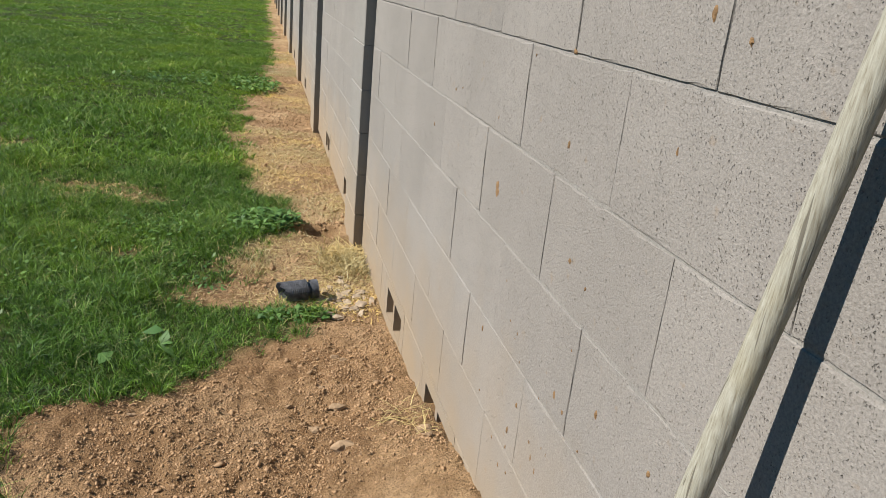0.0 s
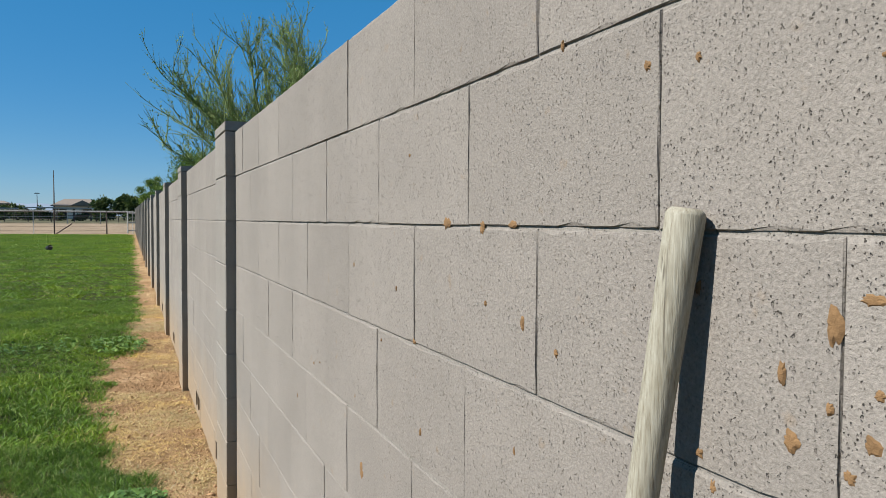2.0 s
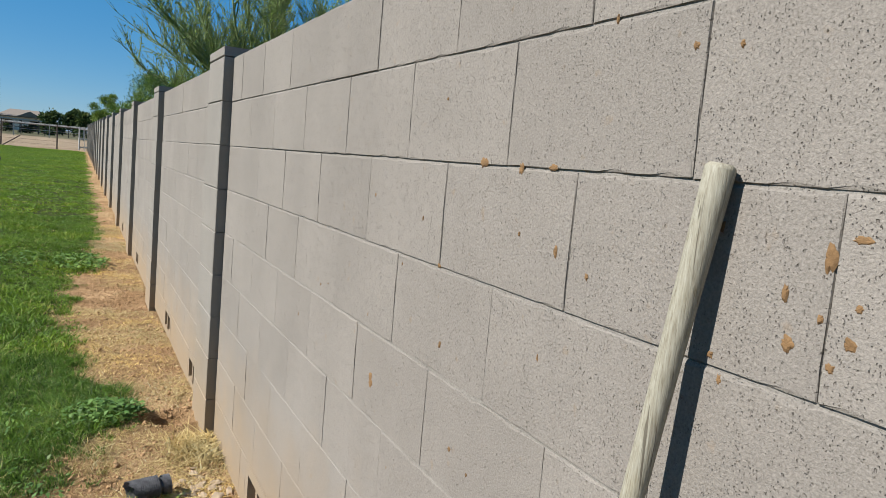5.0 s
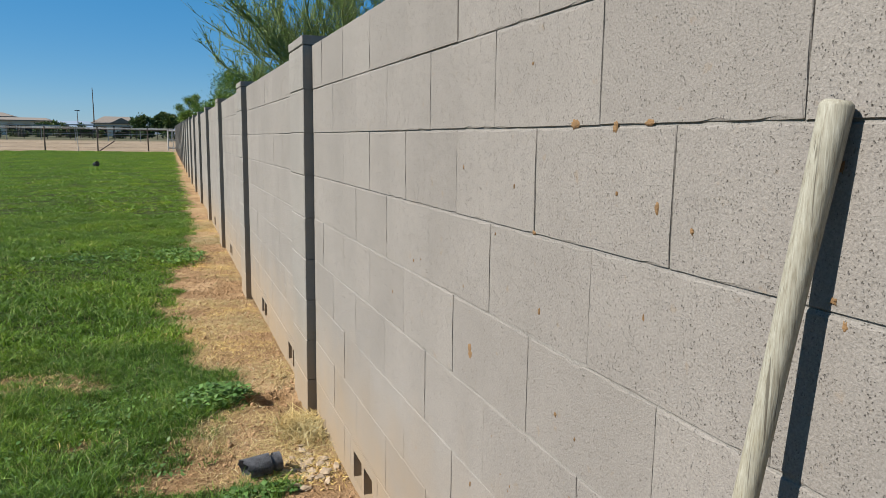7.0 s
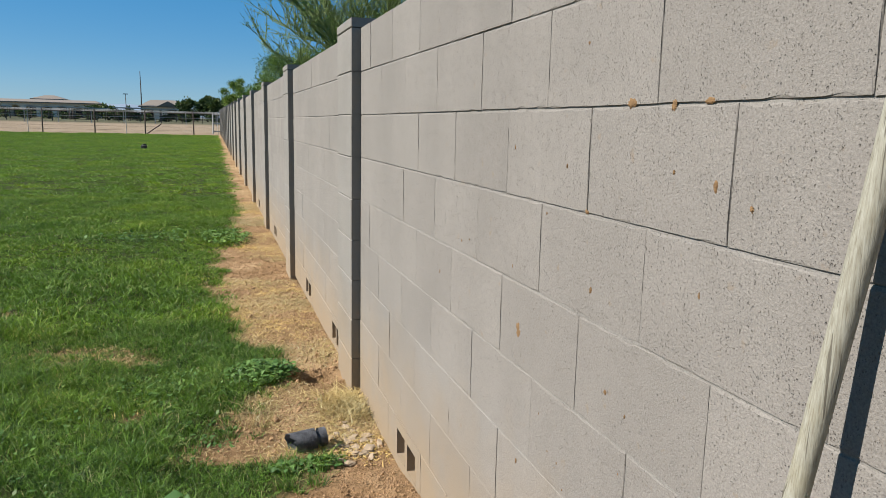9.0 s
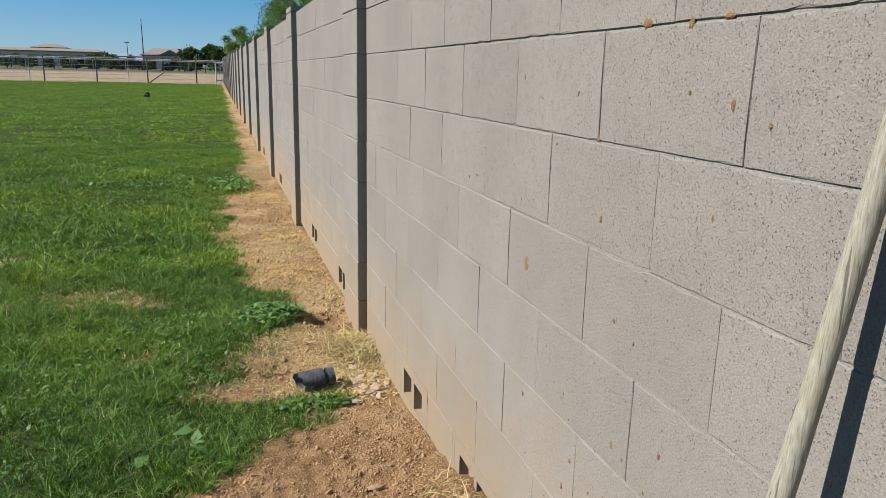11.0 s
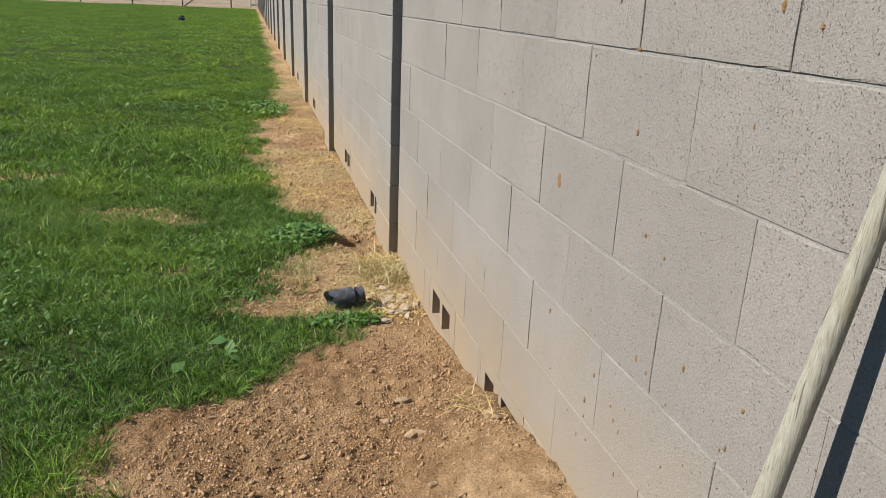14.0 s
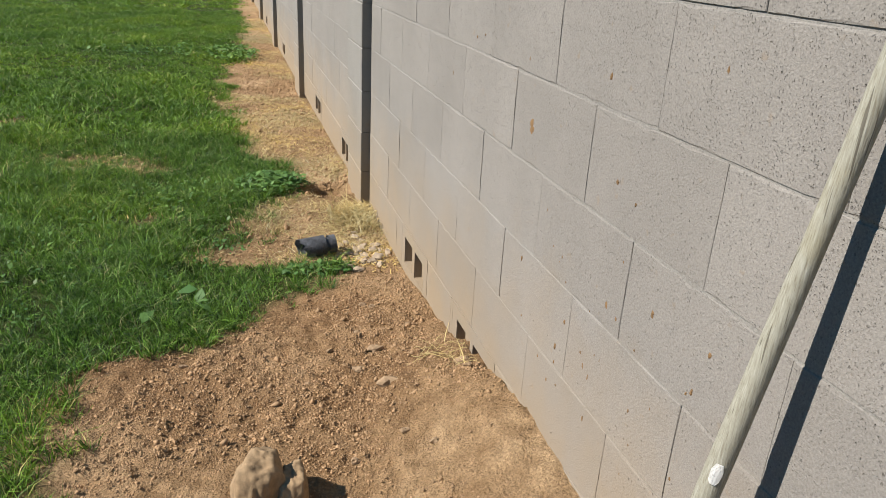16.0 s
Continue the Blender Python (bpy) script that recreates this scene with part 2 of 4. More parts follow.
def add_tube(bm, points, radii, sides=6, caps=True):
    """A tube along points with the given radii."""
    rings = []
    for i, p in enumerate(points):
        p = Vector(p)
        d = Vector(points[min(i + 1, len(points) - 1)]) - Vector(points[max(i - 1, 0)])
        d.normalize()
        u = d.cross(Vector((0.31, 0.17, 0.94)) if abs(d.z) < 0.9 else Vector((1, 0, 0))).normalized()
        v = d.cross(u)
        rings.append([bm.verts.new(p + (u * math.cos(a) + v * math.sin(a)) * radii[i]) for a in (math.tau * k / sides for k in range(sides))])
    for a, b in zip(rings, rings[1:]):
        for i in range(sides):
            bm.faces.new((a[i], a[(i + 1) % sides], b[(i + 1) % sides], b[i]))
    if caps:
        bm.faces.new(rings[0][::-1])
        bm.faces.new(rings[-1])
    return bm


def lump(bm, centre, size, seed, rough=0.25, sub=2):
    """An uneven stone."""
    r = random.Random(seed)
    off = Vector((r.random() * 50, r.random() * 50, r.random() * 50))
    made = bmesh.ops.create_icosphere(bm, subdivisions=sub, radius=1.0)["verts"]
    for v in made:
        n = noise.noise(v.co * 1.3 + off) * rough * 1.6 + noise.noise(v.co * 3.1 + off) * rough
        q = v.co * (1 + n)
        v.co = Vector(centre) + Vector((q.x * size[0], q.y * size[1], q.z * size[2]))
    return bm


def smooth(a, b, x):
    t = np.clip((x - a) / (b - a), 0, 1)
    return t * t * (3 - 2 * t)


# smooth value noise on arrays, for the ground and the lawn
_tab = np.random.RandomState(5).rand(256, 256)


def vnoise(x, y, scale):
    x, y = np.asarray(x) * scale + 100.3, np.asarray(y) * scale + 57.7
    i, j = np.floor(x).astype(int), np.floor(y).astype(int)
    u, v = x - i, y - j
    u, v = u * u * (3 - 2 * u), v * v * (3 - 2 * v)
    f = lambda a, b: _tab[a % 256, b % 256]
    return (f(i, j) * (1 - u) + f(i + 1, j) * u) * (1 - v) + (f(i, j + 1) * (1 - u) + f(i + 1, j + 1) * u) * v - 0.5


def fnoise(x, y, scale, octaves=4):
    return sum(vnoise(x, y, scale * 2.03 ** k) * 0.5 ** k for k in range(octaves))


# ---- ground ----
def grade(y):
    """The land rises gently beyond ten metres."""
    return np.clip(np.asarray(y) - 10, 0, 400) * 0.0065


EDGE_Y = (-3, 0.6, 1.1, 1.2, 1.26, 1.34, 1.51, 1.66, 1.75, 1.98, 2.06, 2.2, 2.3, 2.6, 2.9, 3.1, 3.4, 4.1, 5.5, 7.3, 7.8, 9.0, 14, 60)
EDGE_X = (-1.3, -1.14, -1.14, -1.06, -1.0, -0.83, -0.68, -0.5, -0.32, -0.3, -0.85, -0.82, -0.6, -0.58, -0.42, -0.36, -0.5, -0.62, -0.62, -0.7, -0.46, -0.38, -0.28, -0.22)
BARE = ((-1.45, 3.6, 0.42, 0.22), (-2.45, 4.6, 0.4, 0.25), (-1.15, 3.45, 0.2, 0.12), (-1.05, 2.6, 0.12, 0.07), (-3.4, 6.4, 0.5, 0.25))


def lawn_at(x, y):
    """How far the lawn covers the ground, 0 to 1."""
    x, y = np.asarray(x, float), np.asarray(y, float)
    s = np.interp(y, EDGE_Y, EDGE_X) - x + fnoise(x, y, 3.0) * 0.22 + fnoise(x, y, 14, 2) * 0.08
    g = smooth(-0.10, 0.14, s)
    for bx, by, rx, ry in BARE:
        d = np.hypot((x - bx) / rx, (y - by) / ry) + fnoise(x, y, 6) * 0.8
        g = g * (0.36 + 0.64 * smooth(0.5, 1.1, d))
    return g * (y < 55.5 + fnoise(x, y, 0.5) * 2)


def straw_at(x, y):
    d = smooth(1.9, 2.15, y) * (1 - smooth(30, 52, y)) * smooth(-1.1, -0.7, x) * (0.45 + 1.7 * fnoise(x, y, 2.2))
    return np.clip(d, 0, 1)


def dug_at(x, y):
    """Freshly dug, darker soil."""
    d = np.hypot((x + 0.62) / 0.78, (y - 1.25) / 0.62) + fnoise(x, y, 3.5) * 0.7
    return smooth(1.15, 0.55, d)


def scrub_at(x, y):
    """Dark dry scrub beyond the dirt lot."""
    return smooth(100, 124, np.asarray(y)) + 0 * np.asarray(x)


def lot_at(x, y):
    """Pale trodden dirt of the paddock."""
    return smooth(52, 58, np.asarray(y)) + 0 * np.asarray(x)


BANK_Y = (-3, 0.0, 0.3, 0.55, 0.75, 0.97, 1.15, 1.4, 1.8, 3.0)
BANK_Z = (0.12, 0.14, 0.155, 0.17, 0.14, 0.09, 0.045, 0.02, 0.0, 0.0)


def ground_z(x, y):
    x, y = np.asarray(x, float), np.asarray(y, float)
    near = (1 - smooth(14, 30, y)) * (1 - smooth(8, 20, -x))
    strip = np.interp(y, (-2, 1.2, 2.0, 2.6, 6.5, 12), (0.0, 0.0, -0.045, -0.035, -0.06, -0.03))
    w = smooth(-1.4, -0.6, x)
    z = strip * w + (1 - w) * np.interp(y, (1.0, 3.0), (0.0, -0.02))
    z = z + np.interp(y, BANK_Y, BANK_Z) * smooth(-0.42, 0.0, x)
    z = z + near * (fnoise(x, y, 1.1) * 0.035 + fnoise(x, y, 7, 3) * 0.016)
    hole = np.hypot((x + 0.19) / 0.17, (y - 2.93) / 0.085)
    z = z - 0.075 * smooth(1.0, 0.4, hole) + 0.02 * smooth(0.5, 0.0, np.abs(hole - 1.3))
    bare = 1 - lawn_at(x, y)
    z = z + near * bare * (fnoise(x, y, 28, 3) * (0.011 + 0.007 * dug_at(x, y)) + np.clip(fnoise(x, y, 45, 2), 0.10, 1) * 0.02 * smooth(2.3, 1.2, y))
    return z + grade(y)


def build_ground():
    def spaced(*spans):
        return np.concatenate([np.arange(a, b, s) for a, b, s in spans])
    xs = spaced((-2500, -500, 400), (-500, -60, 40), (-60, -12, 4), (-12, -4, 0.4), (-4, -2, 0.06), (-2, -1.5, 0.025), (-1.5, 0.06, 0.011), (0.06, 0.5, 0.22), (0.5, 12, 1.5), (12, 60, 8), (60, 500, 44), (500, 2600, 400))
    ys = spaced((-300, -20, 40), (-20, -3, 2), (-3, 0, 0.2), (0, 0.3, 0.03), (0.3, 2.7, 0.011), (2.7, 4.5, 0.022), (4.5, 9, 0.06), (9, 20, 0.3), (20, 60, 1.0), (60, 140, 5), (140, 500, 40), (500, 3300, 400))
    X, Y = np.meshgrid(xs, ys)
    Z = ground_z(X, Y)
    n, k = X.shape
    verts = np.stack([X, Y, Z], -1).reshape(-1, 3)
    idx = np.arange(n * k).reshape(n, k)
    faces = np.stack([idx[:-1, :-1], idx[:-1, 1:], idx[1:, 1:], idx[1:, :-1]], -1).reshape(-1, 4)
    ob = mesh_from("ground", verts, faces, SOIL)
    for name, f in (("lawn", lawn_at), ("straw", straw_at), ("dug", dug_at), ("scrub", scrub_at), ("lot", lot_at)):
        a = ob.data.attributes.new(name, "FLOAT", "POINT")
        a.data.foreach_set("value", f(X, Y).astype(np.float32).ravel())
    ob.data.shade_smooth()
    return tagged(ob, "tan bare soil and shade-darkened lawn bed reaching the horizon", "ground", kind="structure")


build_ground()

# ---- block wall ----
B, H = 0.4064, 0.2032
Z8 = 0.16
PITCH, FIRST, PW = 3.048, 2.667, 0.40
N_PIL = 19
END_Y = FIRST + PITCH * (N_PIL - 1)
TOP = Z8 + 8 * H
THICK = 0.10
DRAINS = (1.0, 1.73, 3.42, 4.75, 6.45, 7.85, 9.4, 10.9)
GAP_H, GAP_V = 0.0031, 0.0013
ROW_START = (0.005, 0.192, 0.0, 0.198, 0.006, 0.213, 0.0, 0.200, 0.005)


def wall_step(y):
    """Each bay follows the grade in one step."""
    return float(grade(y))


def add_block(bm, x, y0, y1, z0, z1):
    """A block with a worn front: a wider bevel along the top, hardly any below."""
    rings = []
    for xx, s, lo, hi in ((x + THICK, 0, 0, 0), (x + 0.0035, 0, 0, 0), (x + 0.0008, 0.0008, 0.0004, 0.0030), (x, 0.0022, 0.0012, 0.0060)):
        rings.append([bm.verts.new(p) for p in ((xx, y0 + s, z0 + lo), (xx, y1 - s, z0 + lo), (xx, y1 - s, z1 - hi), (xx, y0 + s, z1 - hi))])
    for a, b in zip(rings, rings[1:]):
        for i in range(4):
            j = (i + 1) % 4
            bm.faces.new((a[j], a[i], b[i], b[j]))
    bm.faces.new(rings[0])
    bm.faces.new(rings[-1][::-1])


def add_worn_block(bm, y1, z1, seed):
    """A block whose front edges are worn uneven."""
    r = random.Random(seed)
    ny, nz = max(2, round(y1 / 0.035)), 6
    edge = [(y1 * i / ny, 0, 0, 1) for i in range(ny)] + [(y1, z1 * i / nz, -1, 0) for i in range(nz)]
    edge += [(y1 * (1 - i / ny), z1, 0, -1) for i in range(ny)] + [(0, z1 * (1 - i / nz), 1, 0) for i in range(nz)]
    rings = [[], [], [], []]
    for y, z, ny_, nz_ in edge:
        top = nz_ == -1
        wear = (0.0045 if top else 0.0014) * r.uniform(0.3, 1.5) + (0.004 if r.random() < 0.07 else 0)
        wob = r.uniform(0.0, 0.0014)
        rings[0].append(bm.verts.new((THICK, y, z)))
        rings[1].append(bm.verts.new((0.0045, y, z)))
        rings[2].append(bm.verts.new((0.0010 + abs(wob) * 0.6, y + ny_ * wob, z + nz_ * wob)))
        cy, cz = y + ny_ * wear, z + nz_ * wear
        rings[3].append(bm.verts.new((0.0, min(max(cy, 0.0012), y1 - 0.0012), min(max(cz, 0.0012), z1 - 0.0012))))
    n = len(edge)
    for a, b in zip(rings, rings[1:]):
        for i in range(n):
            j = (i + 1) % n
            bm.faces.new((a[j], a[i], b[i], b[j]))
    bm.faces.new(rings[-1][::-1])


def add_drain(bm, x, y0, y1, z0, z1):
    """A block laid on its side, so that its two hollow cores open through the wall."""
    mid, web, lip = (y0 + y1) / 2, 0.013, 0.044
    for a, b, c, d in ((y0, y1, z1 - lip, z1), (y0, y1, z0, z0 + 0.045), (y0, y0 + 0.05, z0 + 0.045, z1 - lip), (y1 - 0.05, y1, z0 + 0.045, z1 - lip), (mid - web, mid + web, z0 + 0.045, z1 - lip)):
        add_box(bm, x, x + THICK, a, b, c, d)


def build_wall():
    wall = tagged(new("wall_east"), "beige-grey concrete block garden wall with mud splashes along its foot", "wall", kind="structure")
    rnd = random.Random(3)
    cache = {}
    pieces = []
    edges = [(-3.2, FIRST - 0.007)] + [(FIRST + PW + i * PITCH, FIRST + (i + 1) * PITCH - 0.007) for i in range(N_PIL - 1)]
    for a, b in edges:
        up = wall_step((a + b) / 2)
        for row in range(9):
            z0 = Z8 + (7 - row) * H + up
            start = ROW_START[row]
            cuts = {a, b}
            y = start + math.ceil((a - start) / B) * B
            while y < b:
                if y - a > 0.04 and b - y > 0.04:
                    cuts.add(y)
                y += B
            drains = [d for d in DRAINS if row == 8 and a < d < b]
            for d in drains:
                cuts = {c for c in cuts if abs(c - d) > 0.22} | {d - 0.2, d + 0.2}
            cuts = sorted(cuts)
            for y0, y1 in zip(cuts, cuts[1:]):
                pieces.append((y0, y1, z0, any(abs((y0 + y1) / 2 - d) < 0.02 for d in drains)))
        bm = bmesh.new()
        # the upper joints are raked out, the lower ones smeared full
        full = Z8 + 5 * H + up
        add_box(bm, 0.0038, THICK - 0.004, a, b, full, TOP + up - 0.008)
        add_box(bm, 0.0015, THICK - 0.004, a, b, Z8 + up, full)
        add_box(bm, 0.032, THICK - 0.004, a, b, Z8 - H + up, Z8 + up)
        part("mortar", bm, MORTAR, wall, "thin grey mortar joints")
    count = 0
    rest = bmesh.new()
    for y0, y1, z0, drain in pieces:
        length = round(y1 - y0 - GAP_V, 3)
        dx = rnd.uniform(-0.0010, 0.0010)
        if drain:
            bm = bmesh.new()
            add_drain(bm, 0, y0 + GAP_V / 2, y1 - GAP_V / 2, z0 + GAP_H / 2, z0 + H - GAP_H / 2)
            part("drain_block", bm, BLOCK, wall, "block on its side with two open drain holes")
        elif count < 290:
            worn = y1 < FIRST + 0.01
            key = (length, rnd.randrange(6) if worn else -1)
            if key not in cache:
                bm = bmesh.new()
                if worn:
                    add_worn_block(bm, length, H - GAP_H, str(key))
                else:
                    add_block(bm, 0, 0, length, 0, H - GAP_H)
                me = bpy.data.meshes.new("block")
                bm.to_mesh(me)
                bm.free()
                me.materials.append(BLOCK)
                cache[key] = me
            ob = new("block", cache[key])
            ob.parent = wall
            ob.location = (dx, y0 + GAP_V / 2, z0 + GAP_H / 2 + rnd.uniform(-0.0006, 0.0006))
            count += 1
        else:
            add_block(rest, dx, y0 + GAP_V / 2, y1 - GAP_V / 2, z0 + GAP_H / 2, z0 + H - GAP_H / 2)
    tagged(part("far_blocks", rest, BLOCK, wall), kind="stuff")
    return wall


build_wall()


def build_pilasters():
    first = None
    for i in range(N_PIL):
        y = FIRST + i * PITCH
        up = wall_step(y)
        if first is None:
            first = tagged(new("pilaster"), "square concrete block pilaster with a flat cap", "pilaster", "wall pilasters", "structure")
            rnd = random.Random(8)
            for row in range(0, 10):
                bm = bmesh.new()
                d = rnd.uniform(-0.0010, 0.0010)
                add_box(bm, -0.046 + d, 0.15, d * 0.5, PW - 0.003, Z8 + (7 - row) * H + 0.002, Z8 + (8 - row) * H - 0.002, 0.003)
                part("block", bm, PILASTER, first)
            bm = bmesh.new()
            add_box(bm, -0.041, 0.145, 0.006, PW - 0.006, Z8 - 2 * H, TOP - 0.003)
            part("mortar_core", bm, MORTAR, first)
            bm = bmesh.new()
            add_box(bm, -0.0475, 0.152, -0.0015, PW + 0.0015, TOP + 0.003, TOP + 0.045, 0.003)
            part("cap", bm, PILASTER, first, "flat concrete cap")
            first.location = (0, y, up)
        else:
            copy_thing(first, pose(0, y, up))


build_pilasters()


# ---- lawn ----
def blades(name, pts, height, width, lean, material, label, category, seed=1, segs=2, out=None):
    """Tapered, bent blades standing at pts."""
    r = np.random.RandomState(seed)
    n = len(pts)
    ang = r.rand(n) * math.tau
    h = height * (0.45 + 0.9 * r.rand(n)) if np.isscalar(height) else height
    w = width * (0.6 + 0.8 * r.rand(n)) if np.isscalar(width) else width
    l = lean * h * (0.2 + r.rand(n))
    side = np.stack([np.cos(ang), np.sin(ang), np.zeros(n)], -1)
    out = r.rand(n) * math.tau if out is None else out + r.normal(size=n) * 0.7
    fall = np.stack([np.cos(out), np.sin(out), np.zeros(n)], -1)
    up = np.array([0, 0, 1.0])
    rows = []
    for k in range(segs):
        f = k / segs
        c = pts + up * (h * f)[:, None] + fall * (l * f * f)[:, None]
        ww = (w * (1 - 0.45 * f))[:, None] * 0.5
        rows += [c - side * ww, c + side * ww]
    tip = pts + up * (h * (1 - 0.25 * np.clip(l / h, 0, 1)))[:, None] + fall * l[:, None]
    rows.append(tip)
    m = len(rows)
    verts = np.stack(rows, 1).reshape(-1, 3)
    base = (np.arange(n) * m)[:, None]
    tris = []
    for k in range(segs - 1):
        a = 2 * k
        tris += [[a, a + 1, a + 3], [a, a + 3, a + 2]]
    a = 2 * (segs - 1)
    tris.append([a, a + 1, a + 2])
    faces = (base[:, None, :] + np.array(tris)[None]).reshape(-1, 3)
    ob = mesh_from(name, verts, faces, material)
    return tagged(ob, label, category, kind="stuff")


def scatter(x0, x1, y0, y1, per_m2, seed, keep=lawn_at, cone=True):
    r = np.random.RandomState(seed)
    n = int((x1 - x0) * (y1 - y0) * per_m2)
    x, y = x0 + r.rand(n) * (x1 - x0), y0 + r.rand(n) * (y1 - y0)
    k = r.rand(n) < keep(x, y)
    if cone:
        k &= x > -1.3 - 0.62 * (y + 0.8)
    x, y = x[k], y[k]
    return np.stack([x, y, ground_z(x, y) - 0.004], -1)


def tall(p, base):
    """The grass stands higher in some patches than in others."""
    r = np.random.RandomState(len(p))
    return base * (0.45 + 0.8 * r.rand(len(p))) * (0.85 + 0.9 * np.clip(fnoise(p[:, 0], p[:, 1], 2.2) + 0.1, -0.3, 0.6))


def tufts(p, per, spread, seed):
    """Groups of blades round the points p; each leans out from its tuft's middle."""
    r = np.random.RandomState(seed)
    q = np.repeat(p, per, 0)
    a, d = r.rand(len(q)) * math.tau, np.abs(r.normal(size=len(q))) * spread
    q[:, 0] += np.cos(a) * d
    q[:, 1] += np.sin(a) * d
    q[:, 2] = ground_z(q[:, 0], q[:, 1]) - 0.004
    vigour = np.repeat(0.55 + 0.9 * r.rand(len(p)), per)
    return q, a, vigour


p = scatter(-3.6, -0.2, 0.6, 4.2, 1650, 11)
q, a, v = tufts(p, 20, 0.013, 1)
blades("lawn_grass", q, tall(q, 0.050) * v, 0.0027, 1.35, GRASS, "bright green lawn grass, uneven and lush", "grass", 1, 2, a)
p = scatter(-8, -0.2, 4.2, 13, 520, 12)
q, a, v = tufts(p, 13, 0.024, 2)
blades("lawn_grass", q, tall(q, 0.046) * v, 0.0066, 1.5, GRASS_MID, "bright green lawn grass, uneven and lush", "grass", 2, 2, a)
p = scatter(-36, -0.2, 13, 57, 100, 13)
q, a, v = tufts(p, 9, 0.06, 3)
blades("lawn_grass", q, tall(q, 0.040) * v, 0.024, 1.8, GRASS_FAR, "bright green lawn grass, thinning towards the paddock", "grass", 3, 1, a)


def strip_at(x, y):
    """Where dead grass lies along the wall."""
    return np.clip(straw_at(x, y) * 1.3, 0, 1) * (x < -0.01) * (1 - 0.8 * lawn_at(x, y))


p = scatter(-1.0, -0.01, 1.95, 12, 7500, 21, strip_at, False)
blades("dry_grass", p, 0.021, 0.0040, 3.2, STRAW, "flattened dry straw-coloured grass along the wall", "dry grass", 4)
p = scatter(-0.24, -0.01, 2.2, 2.66, 14000, 22, lambda x, y: smooth(0.30, 0.05, np.hypot((x + 0.03) * 1.1, y - 2.52)), False)
blades("dry_grass", p, 0.070, 0.0055, 2.4, STRAW, "yellow dry grass tuft at the pilaster's foot", "dry grass", 5)
p = scatter(-0.9, -0.45, 2.2, 2.7, 5000, 23, lambda x, y: smooth(0.22, 0.05, np.hypot(x + 0.5, (y - 2.5))), False)
blades("dry_grass", p, 0.06, 0.0035, 1.6, STRAW, "yellowing dry grass at the lawn's edge", "dry grass", 6)
p = scatter(-1.6, -0.3, 1.0, 2.2, 900, 24, lambda x, y: smooth(0.02, 0.3, lawn_at(x, y)) * (lawn_at(x, y) < 0.9), False)
blades("dry_grass", p, 0.03, 0.0028, 2.6, STRAW, "dry stems along the lawn's edge", "dry grass", 7)
p = scatter(-0.16, -0.005, 0.9, 1.2, 1400, 25, lambda x, y: smooth(0.15, 0.03, np.hypot(x + 0.05, y - 1.03)), False)
blades("dry_grass", p, 0.035, 0.003, 3.5, STRAW, "pale dry straw by a drain hole", "dry grass", 8)
p = scatter(-0.32, -0.01, 1.85, 2.4, 5200, 26, lambda x, y: smooth(0.27, 0.08, np.hypot(x + 0.14, y - 2.1)), False)
blades("dry_grass", p, 0.016, 0.0075, 3.0, STRAW, "pale matted straw and bark at the wall's foot", "dry grass", 10)
for bx, by, rx, ry in BARE:
    p = scatter(bx - rx * 1.3, bx + rx * 1.3, by - ry * 1.3, by + ry * 1.3, 2600, int(by * 10), lambda x, y: 0.7 * smooth(1.3, 0.6, np.hypot((x - bx) / rx, (y - by) / ry)), False)
    blades("dry_grass", p, 0.028, 0.005, 2.4, STRAW, "thin dry grass in a bare lawn patch", "dry grass", 9)


def dry_roots():
    r = random.Random(14)
    for k in range(16):
        x, y = r.uniform(-0.13, -0.02), 1.0 + r.uniform(-0.09, 0.09)
        a, n = r.uniform(-0.6, 0.6) + (math.pi if r.random() < 0.5 else 0), 7
        pts = []
        for i in range(n):
            pts.append((x, y, float(ground_z(x, y)) + 0.004 + 0.010 * math.sin(math.pi * i / (n - 1)) * r.random()))
            x, y = min(x + 0.013 * math.cos(a), -0.006), y + 0.013 * math.sin(a)
            a += r.uniform(-0.5, 0.5)
        bm = bmesh.new()
        add_tube(bm, pts, [0.0015 - 0.00014 * i for i in range(n)], 5)
        tagged(part("dry_root", bm, STRAW), "thin pale dry root lying on soil by the wall", "root", "dry roots by the wall")


dry_roots()


# ---- broad-leaved weeds ----
def weeds(cx, cy, rx, ry, n, size, seed, label, height=0.06):
    r = np.random.RandomState(seed)
    a, q = r.rand(n) * math.tau, np.sqrt(r.rand(n))
    x, y = cx + np.cos(a) * q * rx, cy + np.sin(a) * q * ry
    z = ground_z(x, y) + height * (0.25 + 0.75 * r.rand(n)) * (1 - 0.5 * q)
    c = np.stack([x, y, z], -1)
    d = r.rand(n) * math.tau
    tilt = r.uniform(-0.5, 0.9, n)
    u = np.stack([np.cos(d) * np.cos(tilt), np.sin(d) * np.cos(tilt), np.sin(tilt)], -1)
    v = np.stack([-np.sin(d), np.cos(d), r.uniform(-0.4, 0.4, n)], -1)
    s = (size * (0.5 + r.rand(n)))[:, None]
    ring = [c - u * s * 0.55, c - u * s * 0.1 + v * s * 0.36, c + u * s * 0.6, c - u * s * 0.1 - v * s * 0.36]
    verts = np.stack(ring, 1)
    verts[:, 0, 2] -= s[:, 0] * 0.12
    verts[:, 2, 2] -= s[:, 0] * 0.12
    faces = (np.arange(n) * 4)[:, None] + np.array([0, 1, 2, 3])[None]
    tris = np.concatenate([faces[:, [0, 1, 3]], faces[:, [1, 2, 3]]])
    return tagged(mesh_from("weeds", verts.reshape(-1, 3), tris, WEED), label, "weeds", kind="stuff")


